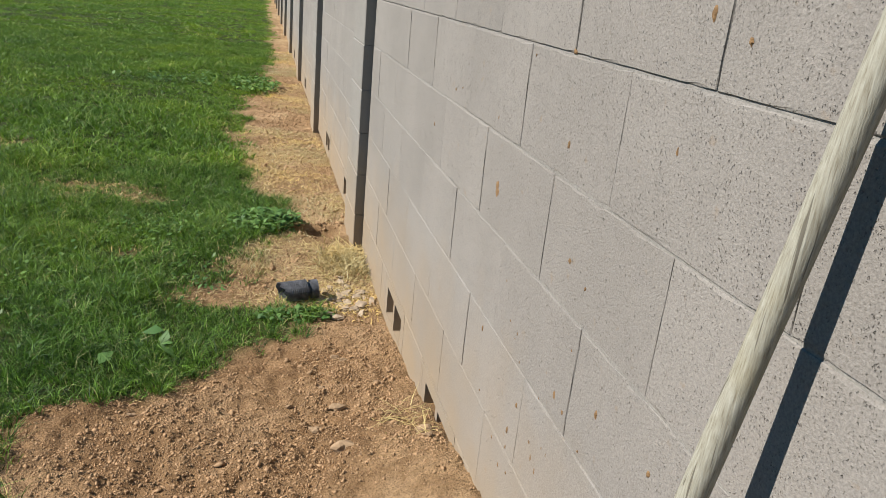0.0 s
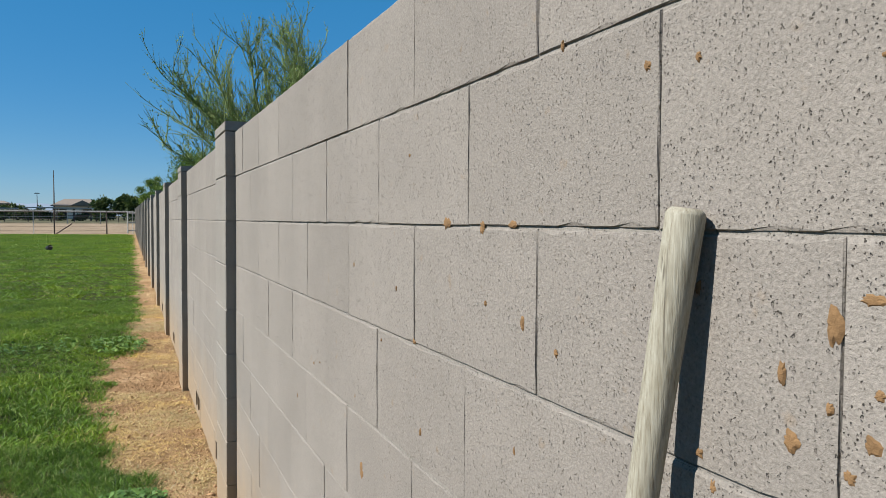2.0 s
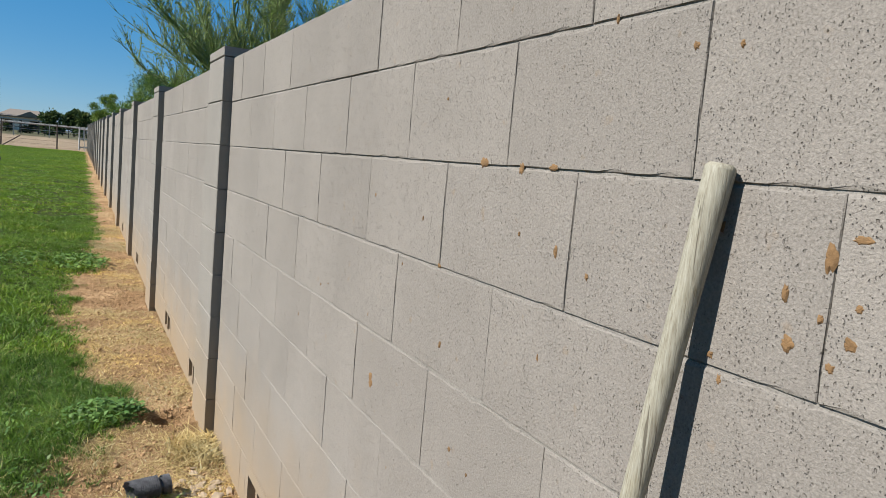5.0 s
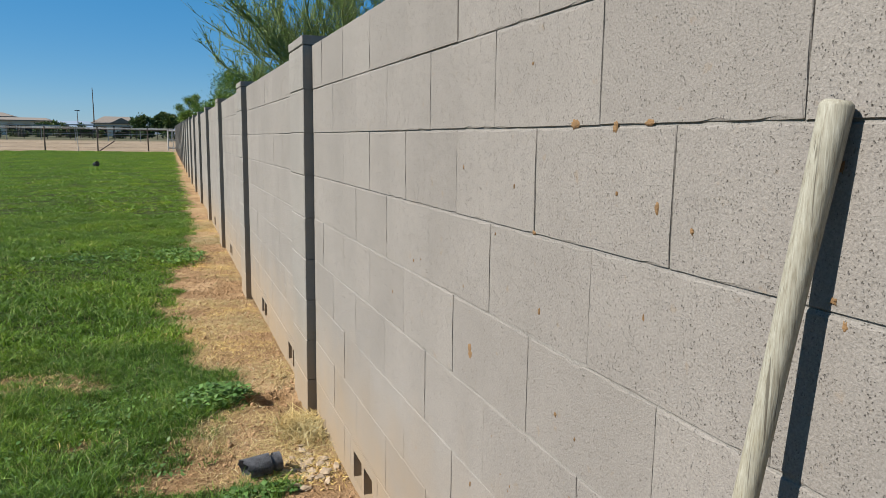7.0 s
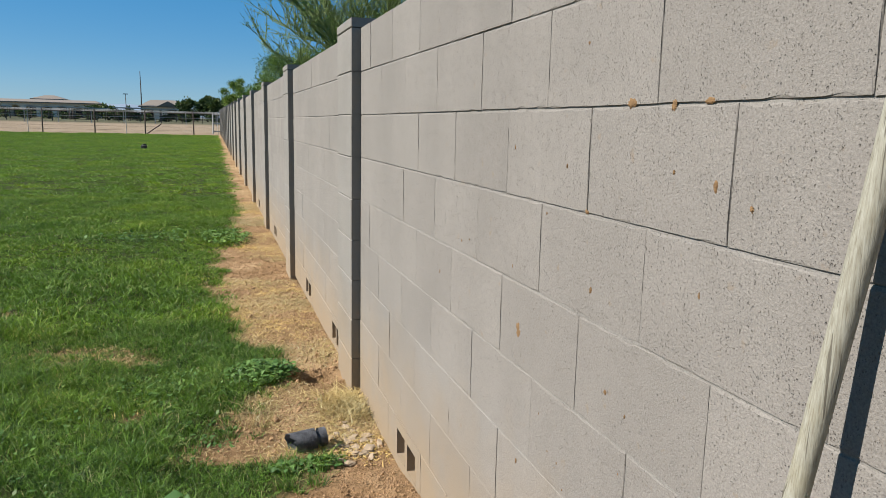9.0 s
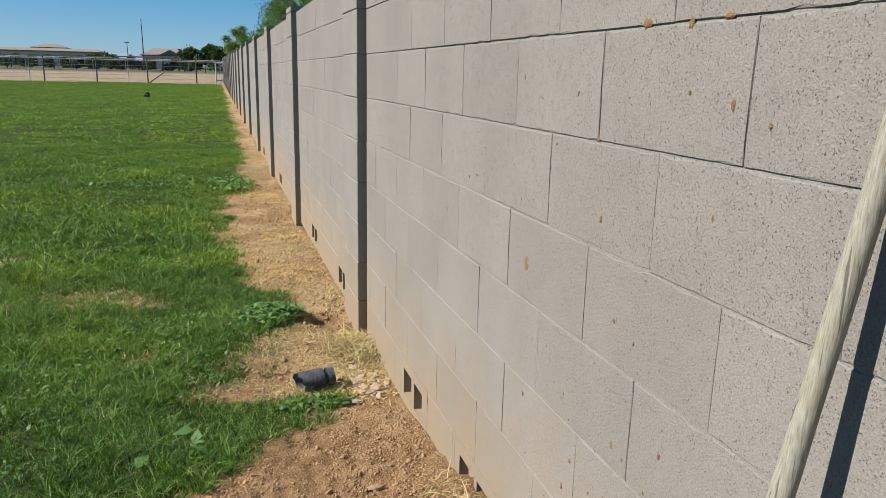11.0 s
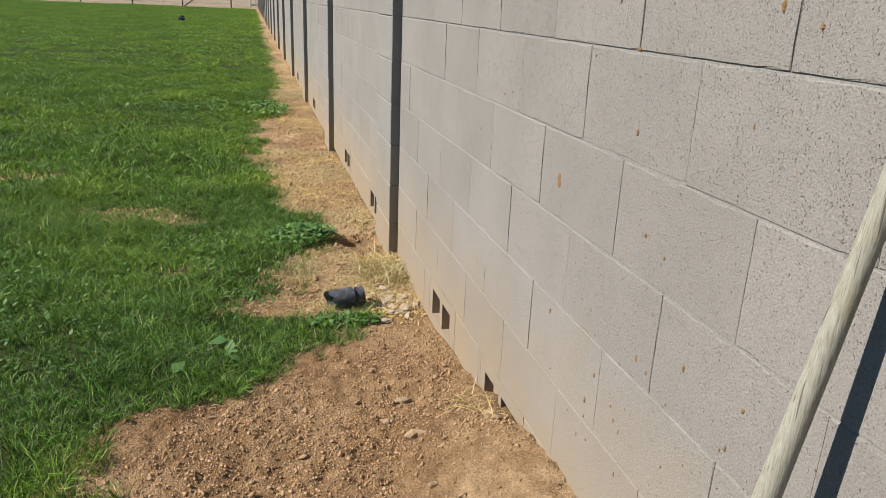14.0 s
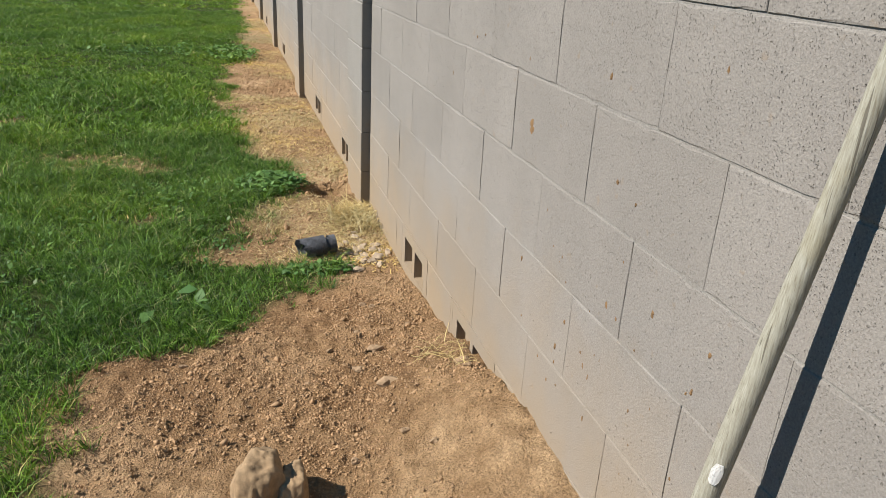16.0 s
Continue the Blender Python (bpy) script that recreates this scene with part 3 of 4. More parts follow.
weeds(-0.47, 3.02, 0.19, 0.18, 800, 0.027, 31, "dark green broad-leaved weeds beside bare soil", 0.10)
weeds(-0.85, 2.95, 0.35, 0.25, 420, 0.015, 32, "broad-leaved weeds among the lawn grass", 0.08)
weeds(-0.55, 7.95, 0.28, 0.45, 420, 0.036, 33, "grey-green weed clump beside the wall", 0.16)
weeds(-0.90, 1.60, 0.13, 0.10, 9, 0.05, 34, "pale broad weed leaves in the grass", 0.11)
weeds(-0.36, 1.93, 0.16, 0.07, 160, 0.022, 35, "small green weeds at the lawn's edge", 0.05)
weeds(-1.8, 2.4, 1.2, 0.9, 1500, 0.018, 36, "clover leaves among the lawn grass", 0.06)
weeds(-1.3, 8.1, 0.8, 0.5, 150, 0.04, 37, "pale dry weed leaves in the lawn", 0.07)


# ---- soil clods ----
def octa():
    v = np.array([(1, 0, 0), (0, 1, 0), (-1, 0, 0), (0, -1, 0), (0, 0, 1), (0, 0, -1)], float)
    f = np.array([(0, 1, 4), (1, 2, 4), (2, 3, 4), (3, 0, 4), (1, 0, 5), (2, 1, 5), (3, 2, 5), (0, 3, 5)])
    return v, f


def clods(name, n, x0, x1, y0, y1, lo, hi, material, label, seed, keep):
    r = np.random.RandomState(seed)
    v, f = octa()
    x, y = x0 + r.rand(n) * (x1 - x0), y0 + r.rand(n) * (y1 - y0)
    k = r.rand(n) < keep(x, y)
    x, y = x[k], y[k]
    n = len(x)
    size = lo * (hi / lo) ** (r.rand(n) ** 2.6)
    c = np.stack([x, y, ground_z(x, y) + size * 0.10], -1)
    sh = (v[None] + r.uniform(-0.5, 0.5, (n, len(v), 3))) * (0.6 + 0.6 * r.rand(n, len(v), 1)) * (size[:, None] * r.uniform(0.6, 1.25, (n, 3)))[:, None, :]
    verts = (c[:, None, :] + sh).reshape(-1, 3)
    faces = (f[None] + (np.arange(n) * len(v))[:, None, None]).reshape(-1, 3)
    return tagged(mesh_from(name, verts, faces, material), label, "soil", kind="stuff")


def loose(x, y):
    return (1 - lawn_at(x, y)) * np.clip(0.34 + 2.6 * fnoise(x, y, 2.6) + 0.5 * dug_at(x, y), 0.04, 1) * smooth(2.1, 1.6, y)


clods("soil_clods", 85000, -1.5, -0.005, 0.3, 2.0, 0.0011, 0.0066, CLOD, "crumbly brown soil clods strewn on bare ground", 41, loose)
clods("soil_clods", 420, -0.95, -0.03, 0.75, 1.9, 0.006, 0.013, CLOD, "coarse brown soil clods on bare ground", 42, loose)
clods("pale_rubble", 700, -0.30, -0.01, 1.85, 2.35, 0.002, 0.010, STONE, "pale crumbled rubble and bark at the wall's foot", 43, lambda x, y: smooth(0.24, 0.08, np.hypot(x + 0.13, y - 2.08)))
clods("soil_clods", 350, -0.65, -0.02, 2.3, 8, 0.008, 0.022, CLOD, "lumps of dry soil on the bare strip", 45, lambda x, y: 1 - lawn_at(x, y))
clods("soil_clods", 16000, -0.8, -0.01, 2.0, 9, 0.003, 0.012, CLOD, "soil crumbs on the dry strip", 44, lambda x, y: 1 - lawn_at(x, y))


def stone(x, y, sx, sy, sz, seed, label="small pale tan stone on bare soil", sub=2, rough=0.42, name="stone"):
    bm = bmesh.new()
    lump(bm, (0, 0, 0), (sx, sy, sz), seed, rough, sub)
    ob = part(name, bm, STONE)
    ob.location = (x, y, float(ground_z(x, y)) + sz * 0.45)
    return tagged(ob, label, "stone", "stones on the bare soil")


rr = random.Random(77)
for i in range(44):
    a = rr.uniform(0.010, 0.027)
    bm = bmesh.new()
    lump(bm, (0, 0, 0), (a, a * rr.uniform(0.5, 0.9), a * 0.32), 300 + i, 0.42, 2)
    x, y = -0.15 + rr.gauss(0, 0.06), 2.08 + rr.gauss(0, 0.10)
    x = min(x, -0.03)
    ob = part("rubble_chunk", bm, CHALK)
    ob.matrix_world = pose(x, y, float(ground_z(x, y)) + a * 0.2, rr.uniform(-20, 20), rr.uniform(-20, 20), rr.uniform(0, 180))
    tagged(ob, "pale crumbling rubble chunk at the wall's foot", "rubble", "rubble by the wall")
for i, (x, y, a) in enumerate(((-0.268, 0.972, 0.030), (-0.045, 0.945, 0.022), (-0.052, 0.885, 0.016), (-0.235, 1.55, 0.018), (-0.212, 1.50, 0.014), (-0.263, 1.195, 0.022), (-0.335, 1.085, 0.020), (-0.278, 0.715, 0.015), (-0.405, 1.235, 0.012), (-0.50, 1.02, 0.010), (-0.42, 0.66, 0.013), (-0.22, 0.62, 0.013), (-0.86, 1.22, 0.014), (-0.30, 1.32, 0.012), (-0.12, 1.32, 0.012))):
    stone(x, y, a, a * 0.62, a * 0.55, 60 + i)


def chunk(bm, centre, size, seed, taper, cuts=9):
    """An angular piece of rock: a rounded block with broken faces and rough skin."""
    off = Vector((seed * 3.7, seed * 1.3, seed * 7.1))
    made = bmesh.ops.create_icosphere(bm, subdivisions=5, radius=1.0)["verts"]
    r = random.Random(seed)
    planes = [(Vector((r.gauss(0, 1), r.gauss(0, 1), r.gauss(0, 0.7))).normalized(), r.uniform(0.86, 1.08)) for _ in range(cuts)]
    for v in made:
        d = v.co.normalized()
        k = 1.0 / (abs(d.x) ** 4 + abs(d.y) ** 4 + abs(d.z) ** 4) ** 0.25
        q = d * k
        for n, far in planes:
            over = q.dot(n) - far
            if over > 0:
                q -= n * over * 0.9
        q *= 1 + 0.13 * noise.noise(q * 1.7 + off) + 0.05 * noise.noise(q * 4.5 + off) + 0.028 * noise.noise(q * 14 + off) - 0.045 * max(0, noise.noise(Vector((q.x * 6, q.y * 6, q.z * 1.2)) + off))
        w = 1 - taper * (q.z * 0.5 + 0.5)
        v.co = Vector(centre) + Vector((q.x * size[0] * w, q.y * size[1] * w, q.z * size[2]))


def build_rock():
    bm = bmesh.new()
    chunk(bm, (0, 0, 0.035), (0.059, 0.076, 0.100), 4, 0.0)
    chunk(bm, (0.070, -0.018, 0.010), (0.046, 0.062, 0.085), 9, 0.08)
    ob = part("rock", bm, ROCK, smooth=True)
    ob.location = (-0.665, 0.565, float(ground_z(-0.665, 0.565)))
    return tagged(ob, "large tan caliche rock with a split face on bare soil", "rock")


build_rock()


# ---- mud on the wall ----
def splat(y, z, sy, sz, seed, thick=0.0009):
    bm = bmesh.new()
    r = random.Random(seed)
    n = 22
    off = r.random() * 40
    rim = []
    inner = []
    for i in range(n):
        a = math.tau * i / n
        q = 1 + 0.5 * noise.noise(Vector((math.cos(a) * 1.4 + off, math.sin(a) * 1.4, 0))) + 0.45 * noise.noise(Vector((math.cos(a) * 4 + off, math.sin(a) * 4, 5)))
        rim.append(bm.verts.new((0.0010, math.cos(a) * sy * q, math.sin(a) * sz * q)))
        inner.append(bm.verts.new((-thick * r.uniform(0.5, 1.1), math.cos(a) * sy * q * 0.6, math.sin(a) * sz * q * 0.6)))
    mid = bm.verts.new((-thick * 0.9, 0, 0))
    for i in range(n):
        j = (i + 1) % n
        bm.faces.new((rim[i], rim[j], inner[j], inner[i]))
        bm.faces.new((inner[i], inner[j], mid))
    bmesh.ops.recalc_face_normals(bm, faces=bm.faces)
    ob = part("mud_splash", bm, MUD)
    ob.location = (-0.0006, y, z)
    return tagged(ob, "dried tan mud splash stuck to the block wall", "mud", "mud splashes on the wall")


SPLATS = ((0.267, 1.384, 0.015, 0.011), (0.145, 1.378, 0.010, 0.011), (0.06, 1.383, 0.013, 0.006), (0.033, 1.26, 0.005, 0.012), (0.404, 1.179, 0.008, 0.005),
          (0.707, 0.858, 0.016, 0.024), (0.373, 1.031, 0.006, 0.007), (0.297, 0.852, 0.006, 0.006), (-0.045, 1.237, 0.004, 0.006), (-0.40, 1.316, 0.009, 0.017),
          (-0.357, 1.274, 0.005, 0.010), (-0.367, 1.226, 0.008, 0.010), (-0.431, 1.24, 0.009, 0.009), (-0.415, 1.215, 0.007, 0.007), (-0.435, 1.275, 0.006, 0.006),
          (-0.429, 1.337, 0.012, 0.006), (-0.274, 1.19, 0.005, 0.005), (-0.398, 1.258, 0.004, 0.006), (-0.197, 1.533, 0.007, 0.006), (-0.263, 1.528, 0.004, 0.005),
          (-0.436, 1.497, 0.008, 0.007), (0.271, 0.612, 0.007, 0.014), (-0.038, 0.682, 0.005, 0.006), (0.342, 0.465, 0.006, 0.007), (0.30, 0.43, 0.005, 0.012), (0.43, 0.49, 0.005, 0.006))
for i, (y, z, a, b) in enumerate(SPLATS):
    splat(y, z, a * 0.82, b * 0.82, 200 + i)


rr = random.Random(19)
for i in range(44):
    if i < 30:
        y, z = rr.uniform(-0.1, 0.75), rr.uniform(0.28, 0.72)
    else:
        y, z = rr.uniform(-0.6, 1.4), rr.uniform(0.8, 1.6)
    a = rr.uniform(0.0018, 0.0042)
    splat(y, z, a, a * rr.uniform(1.0, 2.4), 400 + i, 0.001)


# ---- leaning pole ----
def build_pole():
    pole = tagged(new("wooden_pole"), "weathered pale wooden tool handle leaning against the block wall", "pole")
    top = Vector((-0.0178, -0.2715, 1.393))
    low = 0.06
    foot = Vector((top.x - 0.090 * (top.z - low), top.y + 0.090 * (top.z - low), low))
    pole.location = foot
    d = top - foot
    dn = d.normalized()
    bm = bmesh.new()
    n = 30
    pts = [d * (i / n) for i in range(n + 1)]
    rad = [float(np.interp(low + d.z * i / n, (0.1, 0.3, 0.65, 0.8, 0.95, 1.15, 1.30, 1.40), (0.0172, 0.0172, 0.0165, 0.015, 0.0137, 0.0138, 0.0155, 0.0168))) + 0.0004 * noise.noise(Vector((0, 0, i * 0.7))) for i in range(n + 1)]
    pts += [d + dn * 0.003, d + dn * 0.006]
    rad += [rad[-1] * 0.93, rad[-1] * 0.72]
    add_tube(bm, pts, rad, 24)
    part("shaft", bm, WOOD, pole, smooth=True)
    # flake of white paint on the shaft's side
    bm = bmesh.new()
    at = d * ((0.62 - low) / d.z)
    u = Vector((-0.70, -0.71, 0)).normalized()
    w = dn.cross(u).normalized()
    rows = []
    for i in range(7):
        f = i / 6 - 0.5
        half = 0.40 * (1 - (2 * f) ** 4 * 0.5) + 0.08 * noise.noise(Vector((i * 0.9, 3, 1)))
        rows.append([bm.verts.new(at + dn * f * 0.034 + (u * math.cos(a) + w * math.sin(a)) * 0.0192) for a in (-half, -half / 3, half / 3, half)])
    for a, b in zip(rows, rows[1:]):
        for i in range(3):
            bm.faces.new((a[i], a[i + 1], b[i + 1], b[i]))
    bmesh.ops.solidify(bm, geom=bm.faces[:], thickness=0.0006)
    part("paint_mark", bm, PAINT, pole, "chipped white paint mark")
    return pole


build_pole()


# ---- drain pipe ----
def build_pipe():
    pipe = tagged(new("drain_pipe"), "broken grey-black corrugated drain pipe half sunk in soil", "pipe")
    base = (-0.36, 2.10, float(ground_z(-0.36, 2.10)) + 0.040)
    pipe.matrix_world = pose(*base, 0, -4, 8) @ Matrix.Scale(0.92, 4)

    def ribbed(x0, x1, r, ribs, name, ragged=0.0, label=""):
        bm = bmesh.new()
        sides, steps = 28, ribs * 4
        rings = []
        for i in range(steps + 1):
            f = i / steps
            rr = r * (1 + 0.008 * math.cos(f * ribs * math.tau))
            ring = []
            for k in range(sides):
                a = math.tau * k / sides
                x = x0 + (x1 - x0) * f
                if ragged and f < 0.4:
                    x += (0.4 - f) / 0.4 * ragged * (0.5 + 0.5 * math.cos(a + 2.6) + 0.5 * noise.noise(Vector((k * 0.6, 1, 2))))
                ring.append(bm.verts.new((x, math.cos(a) * rr, math.sin(a) * rr * 0.93)))
            rings.append(ring)
        for a, b in zip(rings, rings[1:]):
            for k in range(sides):
                bm.faces.new((a[k], b[k], b[(k + 1) % sides], a[(k + 1) % sides]))
        bmesh.ops.solidify(bm, geom=bm.faces[:], thickness=0.004)
        bmesh.ops.recalc_face_normals(bm, faces=bm.faces)
        part(name, bm, PLASTIC, pipe, label)

    ribbed(-0.068, 0.062, 0.050, 15, "pipe_body", 0.030)
    ribbed(0.060, 0.080, 0.036, 1, "neck")
    ribbed(0.078, 0.112, 0.045, 2, "coupling", 0, "short collar on the pipe's end")


build_pipe()


# ---- trees ----
def prisms(name, segs, material, parent):
    """Many thin three-sided sticks as one mesh."""
    A = np.array([s[0] for s in segs], float)
    Bv = np.array([s[1] for s in segs], float)
    ra, rb = np.array([s[2] for s in segs]), np.array([s[3] for s in segs])
    d = Bv - A
    d /= np.linalg.norm(d, axis=1)[:, None] + 1e-9
    u = np.cross(d, np.array([0.3, 0.86, 0.41]))
    u /= np.linalg.norm(u, axis=1)[:, None] + 1e-9
    v = np.cross(d, u)
    rows = []
    for P, r in ((A, ra), (Bv, rb)):
        for k in range(4):
            t = math.tau * k / 4
            rows.append(P + (u * math.cos(t) + v * math.sin(t)) * r[:, None])
    verts = np.stack(rows, 1).reshape(-1, 3)
    quads = np.array([[k, (k + 1) % 4, 4 + (k + 1) % 4, 4 + k] for k in range(4)])
    faces = ((np.arange(len(segs)) * 8)[:, None, None] + quads[None]).reshape(-1, 4)
    return mesh_from(name, verts, faces, material, parent)


def leaf_cards(name, c, size, material, parent, seed, up=0.3):
    """Small pointed leaves, each a folded pair of triangles."""
    r = np.random.RandomState(seed)
    n = len(c)
    d = r.normal(size=(n, 3)) + np.array([0, 0, up])
    d /= np.linalg.norm(d, axis=1)[:, None]
    e = np.cross(d, r.normal(size=(n, 3)))
    e /= np.linalg.norm(e, axis=1)[:, None]
    s = (size * (0.5 + r.rand(n)))[:, None]
    verts = np.stack([c, c + d * s * 0.5 + e * s * 0.25, c + d * s, c + d * s * 0.5 - e * s * 0.25], 1).reshape(-1, 3)
    base = (np.arange(n) * 4)[:, None]
    faces = np.concatenate([base + np.array([0, 1, 2]), base + np.array([0, 2, 3])])
    return mesh_from(name, verts, faces, material, parent)


def curve_limb(r, start, direction, length, lift, n=8, wob=0.12):
    pts = [Vector(start)]
    d = Vector(direction).normalized()
    for i in range(n):
        d = (d + Vector((r.uniform(-wob, wob), r.uniform(-wob, wob), r.uniform(-wob, wob) + lift / n))).normalized()
        pts.append(pts[-1] + d * (length / n))
    return pts


def desert_tree():
    """An airy desert tree of thin green upright twigs behind the wall."""
    r = random.Random(12)
    tree = tagged(new("desert_tree"), "airy green-twigged desert tree with sparse leaves rising behind the wall", "tree")
    bm = bmesh.new()
    fork = Vector((1.45, 7.8, 1.45))
    add_tube(bm, [(1.6, 7.9, -0.05), (1.56, 7.88, 0.5), (1.48, 7.84, 1.0), tuple(fork)], [0.12, 0.10, 0.085, 0.075], 10)
    part("trunk", bm, BARK_GREEN, tree, smooth=True)
    segs, tips = [], []
    specs = []
    for k in range(28):
        f = k / 27
        ang = radians(-74 + 132 * f + r.uniform(-6, 6))
        specs.append((Vector((math.sin(ang), r.uniform(-0.45, 0.45), math.cos(ang))), r.uniform(1.3, 2.15) * (1 - 0.12 * abs(math.sin(ang))), 0.32))
    specs += [(Vector((-0.95, -0.05, 0.30)), 2.0, 0.55), (Vector((-0.9, 0.1, 0.36)), 1.7, 0.65), (Vector((-0.85, -0.2, 0.5)), 1.9, 0.5)]
    for j, (d, length, lift) in enumerate(specs):
        left = j >= 28
        pts = curve_limb(r, fork + Vector((r.uniform(-0.06, 0.06), r.uniform(-0.1, 0.1), r.uniform(-0.1, 0.35))), d, length, lift, 9, 0.15)
        for i in range(len(pts) - 1):
            ra = 0.016 * (1 - i / 9.5) + 0.003
            segs.append((pts[i], pts[i + 1], ra, 0.016 * (1 - (i + 1) / 9.5) + 0.003))
            if i < 2:
                continue
            for _ in range(2 if left else 4):
                q = pts[i].lerp(pts[i + 1], r.random())
                dd = (pts[i + 1] - pts[i]).normalized()
                sd = (dd * 0.6 + Vector((r.uniform(-0.8, 0.8), r.uniform(-0.7, 0.7), r.uniform(-0.1, 0.7)))).normalized()
                sub = curve_limb(r, q, sd, r.uniform(0.25, 0.6), 0.35, 4, 0.2)
                for m in range(4):
                    segs.append((sub[m], sub[m + 1], 0.0062 - 0.0011 * m, 0.0051 - 0.0011 * m))
                    for _ in range(2 if left else 3):
                        td = ((sub[m + 1] - sub[m]).normalized() + Vector((r.uniform(-0.6, 0.6), r.uniform(-0.6, 0.6), r.uniform(-0.1, 0.7)))).normalized()
                        a = sub[m].lerp(sub[m + 1], r.random())
                        b = a + td * r.uniform(0.08, 0.24)
                        segs.append((a, b, 0.0028, 0.0014))
                        tips.append((a, b, left))
    tagged(prisms("twig_spray", segs, BARK_GREEN, tree), kind="stuff")
    rr = np.random.RandomState(4)
    c = []
    for a, b, left in tips:
        for f in rr.rand(1 if left else 3):
            c.append(a.lerp(b, float(f)))
    leaf_cards("foliage", np.array(c), 0.023, LEAF, tree, 5)


desert_tree()


def leafy_tree(x, y, height, radius, material, label, seed, n=6000, leaf=0.10, trunk=0.07, slim=1.0):
    """A trunk with limbs and a crown of leaf clumps with gaps."""
    r = random.Random(seed)
    rr = np.random.RandomState(seed)
    z0 = float(ground_z(x, y)) - 0.05
    tree = tagged(new("leafy_tree"), label, "tree")
    bm = bmesh.new()
    add_tube(bm, [(x, y, z0), (x + 0.03 * height, y, z0 + height * 0.2), (x, y, z0 + height * 0.45), (x, y, z0 + height * 0.8)], [trunk, trunk * 0.8, trunk * 0.6, trunk * 0.2], 8)
    part("trunk", bm, BARK, tree, smooth=True)
    segs, cent = [], []
    for k in range(26):
        f = r.uniform(0.22, 0.95)
        a = r.uniform(0, math.tau)
        out = radius * (1 - abs(f - 0.5) ** 2 * 2.2) * r.uniform(0.4, 1.0) * slim
        p0 = Vector((x, y, z0 + height * f * 0.75))
        p1 = Vector((x + math.cos(a) * out, y + math.sin(a) * out, z0 + height * min(1.0, f + r.uniform(0.02, 0.12)) - radius * 0.1))
        segs.append((p0, p1, trunk * 0.35, trunk * 0.1))
        cent.append((p1, radius * r.uniform(0.22, 0.42)))
    prisms("limbs", segs, BARK, tree)
    pts = []
    per = n // len(cent)
    for p1, s in cent:
        q = rr.normal(size=(per, 3)) * np.array([s, s, s * 0.8]) * 0.50
        pts.append(np.array(p1) + q)
    leaf_cards("crown", np.concatenate(pts), leaf, material, tree, seed, 0.5)


leafy_tree(1.45, 21, 3.1, 1.05, LEAF_DARK, "dense green bushy tree behind the wall", 51, 42000, 0.050)
leafy_tree(2.05, 19.5, 3.25, 0.6, LEAF, "light green feathery tree behind the wall", 52, 20000, 0.042)
leafy_tree(1.15, 62, 4.3, 1.15, LEAF_DARK, "rounded green tree beyond the wall", 53, 30000, 0.075)
leafy_tree(-4.9, 160, 4.0, 2.0, LEAF_FAR, "light green tree beside a distant house", 54, 3500, 0.5, 0.15)
leafy_tree(-1.4, 165, 5.2, 1.5, LEAF_FAR, "dark green conifer-like tree far across the paddock", 55, 3500, 0.5, 0.15)
leafy_tree(1.2, 158, 4.3, 2.4, LEAF_FAR, "dark green tree far across the paddock", 56, 3500, 0.5, 0.15)
for i, (x, h) in enumerate(((-24.5, 3.2), (-22.8, 3.0), (-26.6, 2.8), (-19.3, 2.6))):
    leafy_tree(x, 185, h, 1.5, LEAF_FAR, "small dark tree between the distant houses", 57 + i, 1500, 0.45, 0.12)


# ---- paddock fences ----
def pipe_fence(y, x0, x1, gap, height, material, rails, label, radius=0.035, mesh=False, seed=1):
    fence = tagged(new("paddock_fence"), label, "fence")
    r = random.Random(seed)
    n = int(round((x1 - x0) / gap))
    for i in range(n + 1):
        x = x0 + gap * i
        z = float(ground_z(x, y))
        bm = bmesh.new()
        lean = r.uniform(-0.03, 0.03)
        add_tube(bm, [(x, y, z - 0.1), (x + lean, y, z + height)], [radius, radius * 0.95], 8)
        part("post", bm, material, fence)
    for f in rails:
        bm = bmesh.new()
        add_tube(bm, [(x0 + (x1 - x0) * k / 12, y, float(ground_z(x0, y)) + height * f + 0.012 * math.sin(k * 2.1)) for k in range(13)], [radius * (0.9 if f > 0.9 else 0.6)] * 13, 6)
        part("rail", bm, material, fence)
    if mesh:
        for k in range(5):
            bm = bmesh.new()
            zz = float(ground_z(x0, y)) + height * (0.15 + 0.16 * k)
            add_tube(bm, [(x0, y, zz), (x1, y, zz)], [0.006, 0.006], 4)
            part("wire", bm, STEEL, fence)
    return fence


pipe_fence(56, -38.2, -1.9, 3.3, 1.66, STEEL, (), "rusty steel post and wire fence at the lawn's far edge", 0.045, True, 2)
pipe_fence(56.5, -38, -0.2, 6.3, 1.62, WHITE_PIPE, (1.0,), "pale pipe rail along the paddock", 0.026, False, 3)
pipe_fence(108, -60, 0.5, 4.0, 1.7, WHITE_PIPE, (0.98, 0.55), "pale pipe corral fence across the dirt lot", 0.045, False, 4)
pipe_fence(128, -66, 1.0, 3.2, 1.6, STEEL, (0.98, 0.66, 0.33), "dark pipe corral rails before the houses", 0.06, False, 5)


def brace():
    ob = tagged(new("fence_brace"), "fallen dark pole propped against the paddock fence", "pole")
    bm = bmesh.new()
    add_tube(bm, [(-5.1, 55.8, float(ground_z(-5, 55.8))), (-4.1, 55.9, float(ground_z(-4, 56)) + 0.72)], [0.045, 0.04], 8)
    part("shaft", bm, STEEL, ob)


brace()


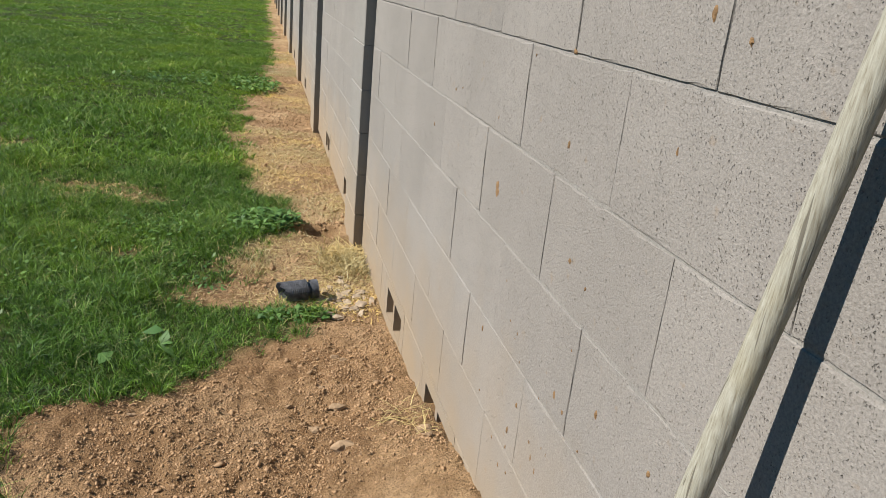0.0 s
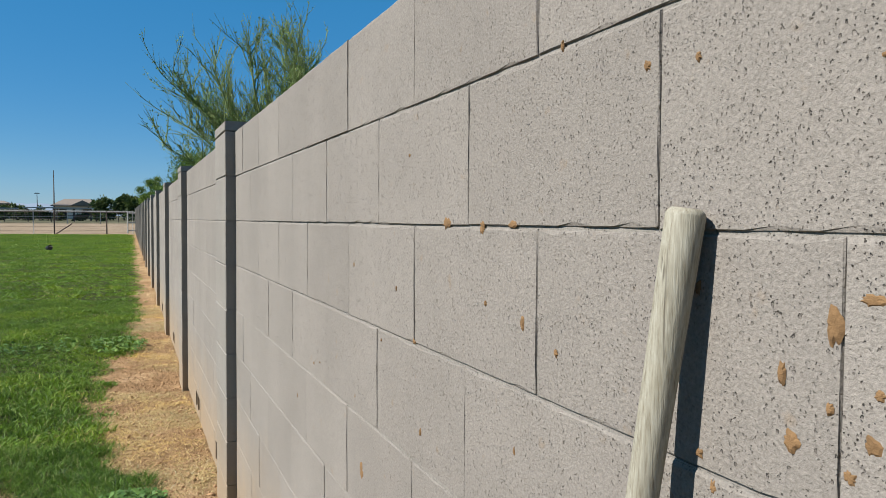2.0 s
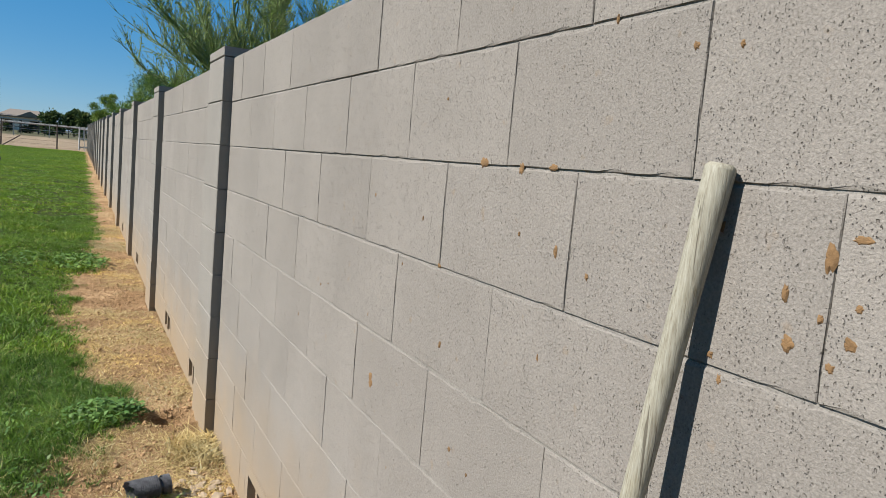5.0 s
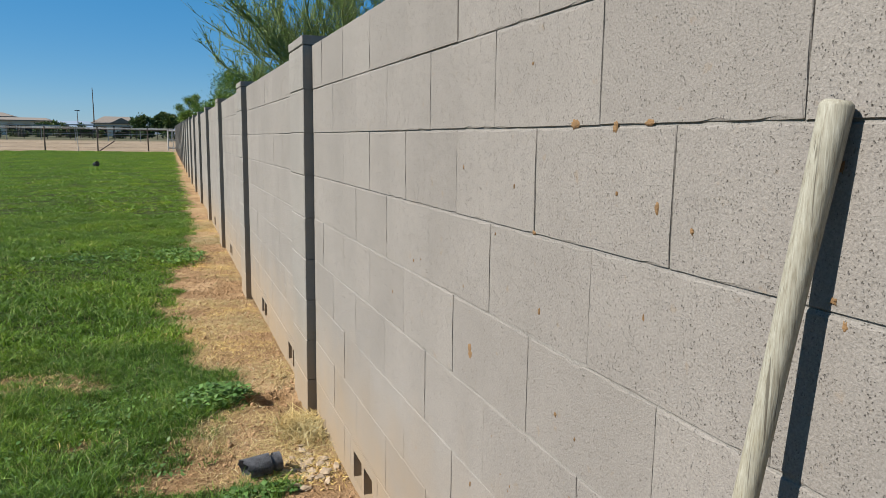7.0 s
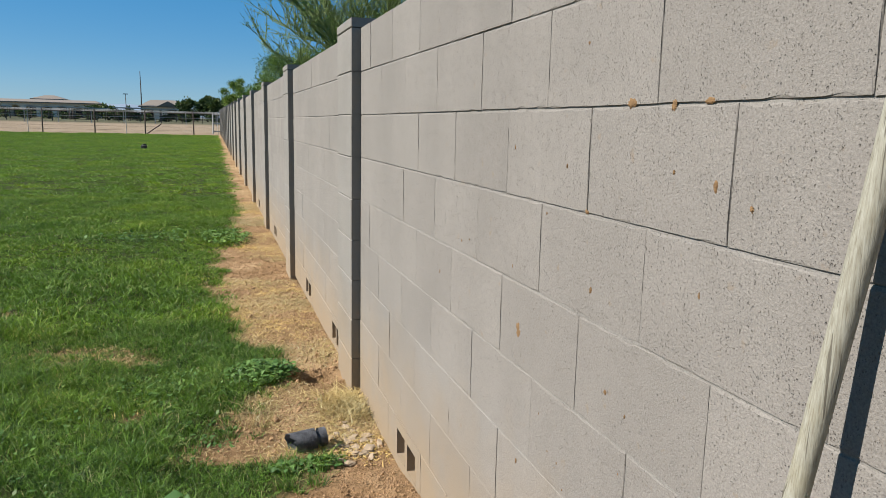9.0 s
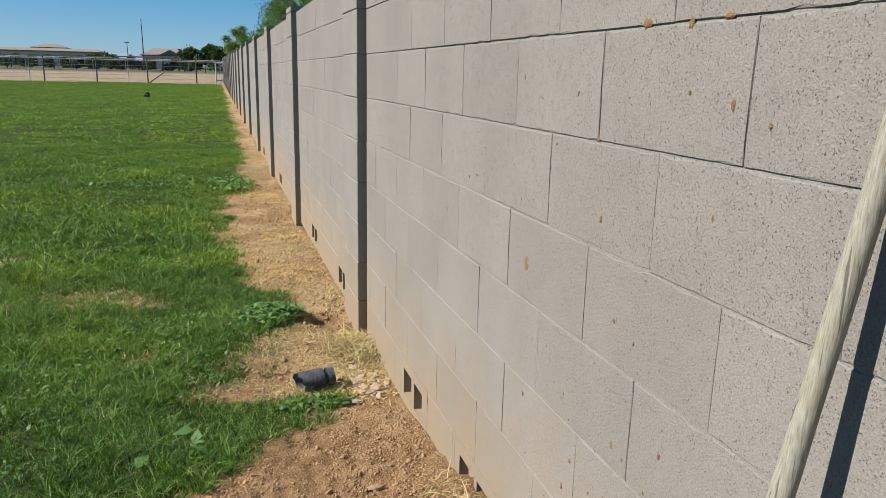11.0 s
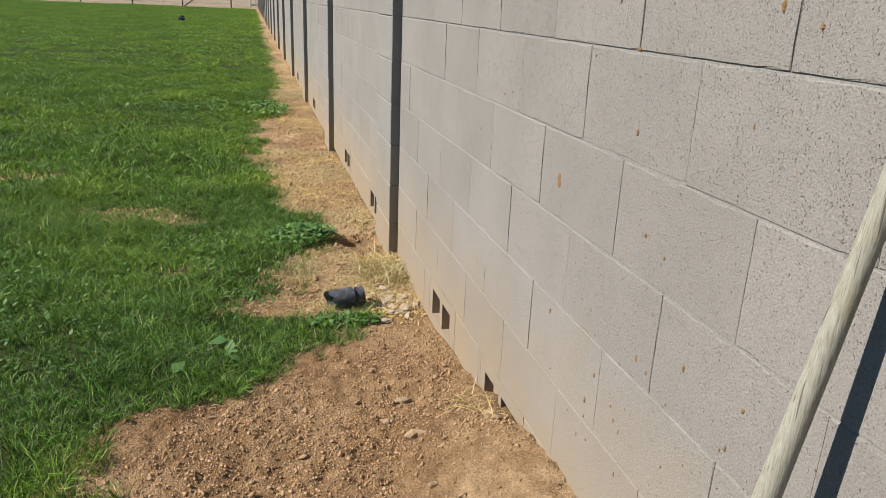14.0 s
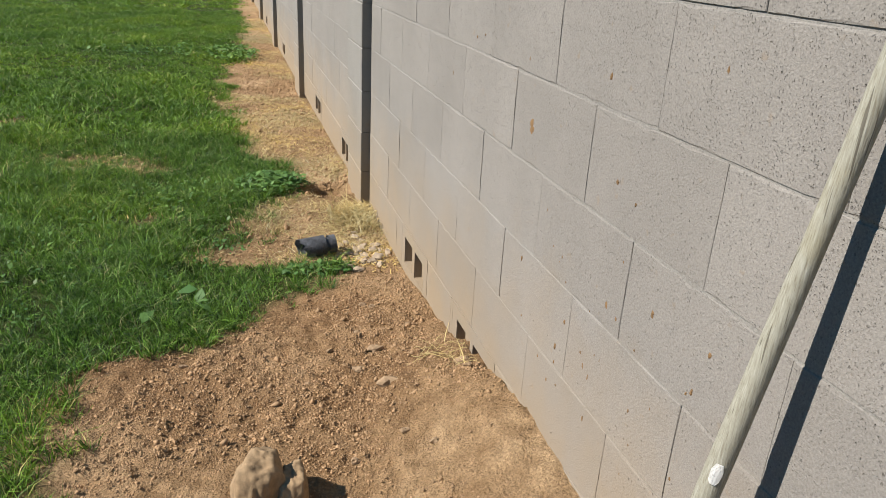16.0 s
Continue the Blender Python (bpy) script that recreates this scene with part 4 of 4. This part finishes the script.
def bucket():
    ob = tagged(new("bucket"), "small black plastic bucket lying on the lawn", "bucket")
    z = float(ground_z(-3.35, 31.5))
    ob.matrix_world = pose(-3.35, 31.5, z + 0.10, 80, 0, 40) @ Matrix.Scale(0.7, 4)
    bm = bmesh.new()
    add_tube(bm, [(0, 0, -0.14), (0, 0, 0.12), (0, 0, 0.13), (0, 0, 0.14), (0, 0, -0.10)], [0.11, 0.14, 0.15, 0.13, 0.10], 18)
    part("body", bm, DARK, ob)
    bm = bmesh.new()
    add_tube(bm, [(0.14 * math.cos(a), 0.03, 0.10 + 0.14 * math.sin(a)) for a in (math.pi * k / 10 for k in range(11))], [0.006] * 11, 6)
    part("handle", bm, WHITE_PIPE, ob, "pale wire handle")


bucket()


# ---- distant houses ----
def house(x0, x1, y, eave, ridge, depth, arches, label, hip=2.5, gable=None):
    z = float(ground_z((x0 + x1) / 2, y))
    ob = tagged(new("house"), label, "house")
    bm = bmesh.new()
    # front wall with arched openings cut through: piers, and a curved head over each opening
    half = 1.15
    edges = []
    for a in arches:
        edges += [a - half, a + half]
    pier = [x0, *edges, x1]
    for a, b in zip(pier[::2], pier[1::2]):
        add_box(bm, a, b, y, y + 0.35, z - 0.2, z + eave)
    for a in arches:
        prev = None
        for k in range(11):
            t = math.pi * k / 10
            px, pz = a - math.cos(t) * half, z + eave * 0.55 + math.sin(t) * half * 0.75
            if prev:
                add_box(bm, prev[0], px, y, y + 0.35, (prev[1] + pz) / 2, z + eave)
            prev = (px, pz)
    part("wall", bm, STUCCO, ob, "tan stucco front with arched openings")
    bm = bmesh.new()
    add_box(bm, x0 + 0.05, x1 - 0.05, y + 2.6, y + depth, z - 0.2, z + eave)
    part("back_wall", bm, STUCCO, ob)
    for a in arches:
        bm = bmesh.new()
        add_box(bm, a - 0.8, a + 0.8, y + 2.5, y + 2.58, z + 0.1, z + 2.3)
        part("window", bm, DARK, ob, "dark window behind the arch")
    bm = bmesh.new()
    o = 0.6
    v = [bm.verts.new(p) for p in ((x0 - o, y - o, z + eave), (x1 + o, y - o, z + eave), (x1 + o, y + depth + o, z + eave), (x0 - o, y + depth + o, z + eave),
                                   (x0 + hip, y + depth / 2, z + ridge), (x1 - hip, y + depth / 2, z + ridge))]
    w = [bm.verts.new(q.co - Vector((0, 0, 0.22))) for q in v[:4]]
    for f in ((0, 1, 5, 4), (1, 2, 5), (2, 3, 4, 5), (3, 0, 4)):
        bm.faces.new([v[i] for i in f])
    for i in range(4):
        bm.faces.new((w[i], w[(i + 1) % 4], v[(i + 1) % 4], v[i]))
    bm.faces.new(w[::-1])
    part("roof", bm, ROOF, ob, "low brown tiled hip roof")
    if gable:
        bm = bmesh.new()
        gx, gw, gh = gable
        f = [bm.verts.new(p) for p in ((gx - gw, y - 0.8, z + eave), (gx + gw, y - 0.8, z + eave), (gx, y - 0.8, z + eave + gh))]
        g = [bm.verts.new(q.co + Vector((0, depth / 2, 0))) for q in f]
        bm.faces.new(f)
        for i in range(3):
            bm.faces.new((f[i], g[i], g[(i + 1) % 3], f[(i + 1) % 3]))
        bm.faces.new(g[::-1])
        bmesh.ops.recalc_face_normals(bm, faces=bm.faces)
        part("gable", bm, ROOF, ob)
    return ob


house(-17.4, -7.5, 200, 3.3, 5.0, 10, (-15.5, -10.2), "tan house with tiled roof and arched porch far off", 2.0, (-11.0, 2.6, 1.3))
house(-52, -27.5, 200, 3.6, 4.3, 9, (-49, -45.6, -42.2, -38.8, -35.4, -32, -29.2), "long low tan house with an arcade far off", 1.0)
house(-44.5, -37.5, 214, 4.6, 5.6, 6, (), "tan upper house block with a dark hip roof", 2.4)


def mast(x, y, top, radius, arm, label):
    ob = tagged(new("mast"), label, "mast")
    z = float(ground_z(x, y))
    bm = bmesh.new()
    add_tube(bm, [(x, y, z - 0.2), (x + 0.05, y, (z + top) / 2), (x, y, top)], [radius * 1.3, radius, radius * 0.6], 8)
    part("pole", bm, STEEL, ob)
    if arm:
        bm = bmesh.new()
        add_box(bm, x - arm, x + arm, y - 0.15, y + 0.15, top - 0.06, top + 0.14)
        part("lamp_head", bm, DARK, ob)


mast(-17.3, 200, 13.0, 0.13, 0, "tall thin steel antenna mast beyond the house")
mast(-20.9, 200, 7.3, 0.10, 0.55, "street lamp with a flat head beyond the lot")


def gate():
    ob = tagged(new("gate"), "white pipe gate beyond the wall's end", "gate")
    z = float(ground_z(-0.3, 58.6))
    for name, pts in (("post", [(-0.55, 58.6, z), (-0.55, 58.6, z + 1.6)]), ("post", [(0.3, 58.6, z), (0.3, 58.6, z + 1.6)]), ("rail", [(-0.55, 58.6, z + 1.5), (0.3, 58.6, z + 1.5)]), ("rail", [(-0.55, 58.6, z + 0.8), (0.3, 58.6, z + 0.8)]), ("rail", [(-0.55, 58.6, z + 0.2), (0.3, 58.6, z + 0.2)])):
        bm = bmesh.new()
        add_tube(bm, pts, [0.05, 0.05], 8)
        part(name, bm, WHITE_PIPE, ob)


gate()


def shelter(x, y, w, h, d):
    """An open horse shade: posts under a thin flat roof, with a rail round it."""
    ob = tagged(new("horse_shelter"), "open steel horse shelter with a flat dark roof in the corral", "shelter", "corral shelters")
    z = float(ground_z(x, y))
    for px in (x - w / 2, x, x + w / 2):
        for py in (y, y + d):
            bm = bmesh.new()
            add_tube(bm, [(px, py, z - 0.1), (px, py, z + h)], [0.09, 0.09], 6)
            part("post", bm, STEEL, ob)
    bm = bmesh.new()
    add_box(bm, x - w / 2 - 0.4, x + w / 2 + 0.4, y - 0.4, y + d + 0.4, z + h, z + h + 0.18)
    part("roof", bm, WHITE_PIPE, ob, "pale metal sheet roof")


for x, y, w, h in ((-15.5, 150, 4.5, 2.3), (-9.6, 145, 5.5, 2.2), (-22.5, 150, 6.0, 2.1), (-30, 155, 7.0, 2.2), (-39, 150, 6.0, 2.1)):
    shelter(x, y, w, h, 3.0)
for i in range(14):
    x = -44 + i * 2.9 + (i * 37 % 11) * 0.13
    leafy_tree(x, 140 + (i * 29 % 31), 0.8 + (i * 13 % 7) * 0.12, 0.9, LEAF_FAR, "low dark shrub beyond the dirt lot", 80 + i, 500, 0.4, 0.08)


# ---- far hills ----
def hills():
    xs = np.linspace(-1500, 900, 120)
    h = 30 + 34 * np.clip(fnoise(xs, xs * 0 + 3, 0.004, 4) + 0.35, 0, 1) * np.exp(-((xs + 380) / 420) ** 2) * 1.6
    verts = np.concatenate([np.stack([xs, xs * 0 + 2600, xs * 0 - 5], -1), np.stack([xs, xs * 0 + 2750, h], -1), np.stack([xs, xs * 0 + 2900, xs * 0 - 5], -1)])
    n = len(xs)
    f = [[r * n + i, r * n + i + 1, (r + 1) * n + i + 1, (r + 1) * n + i] for r in range(2) for i in range(n - 1)]
    tagged(mesh_from("backdrop", verts, f, HILL), "mountains on the horizon with blue haze painted into their colour", "mountains", kind="structure")


hills()
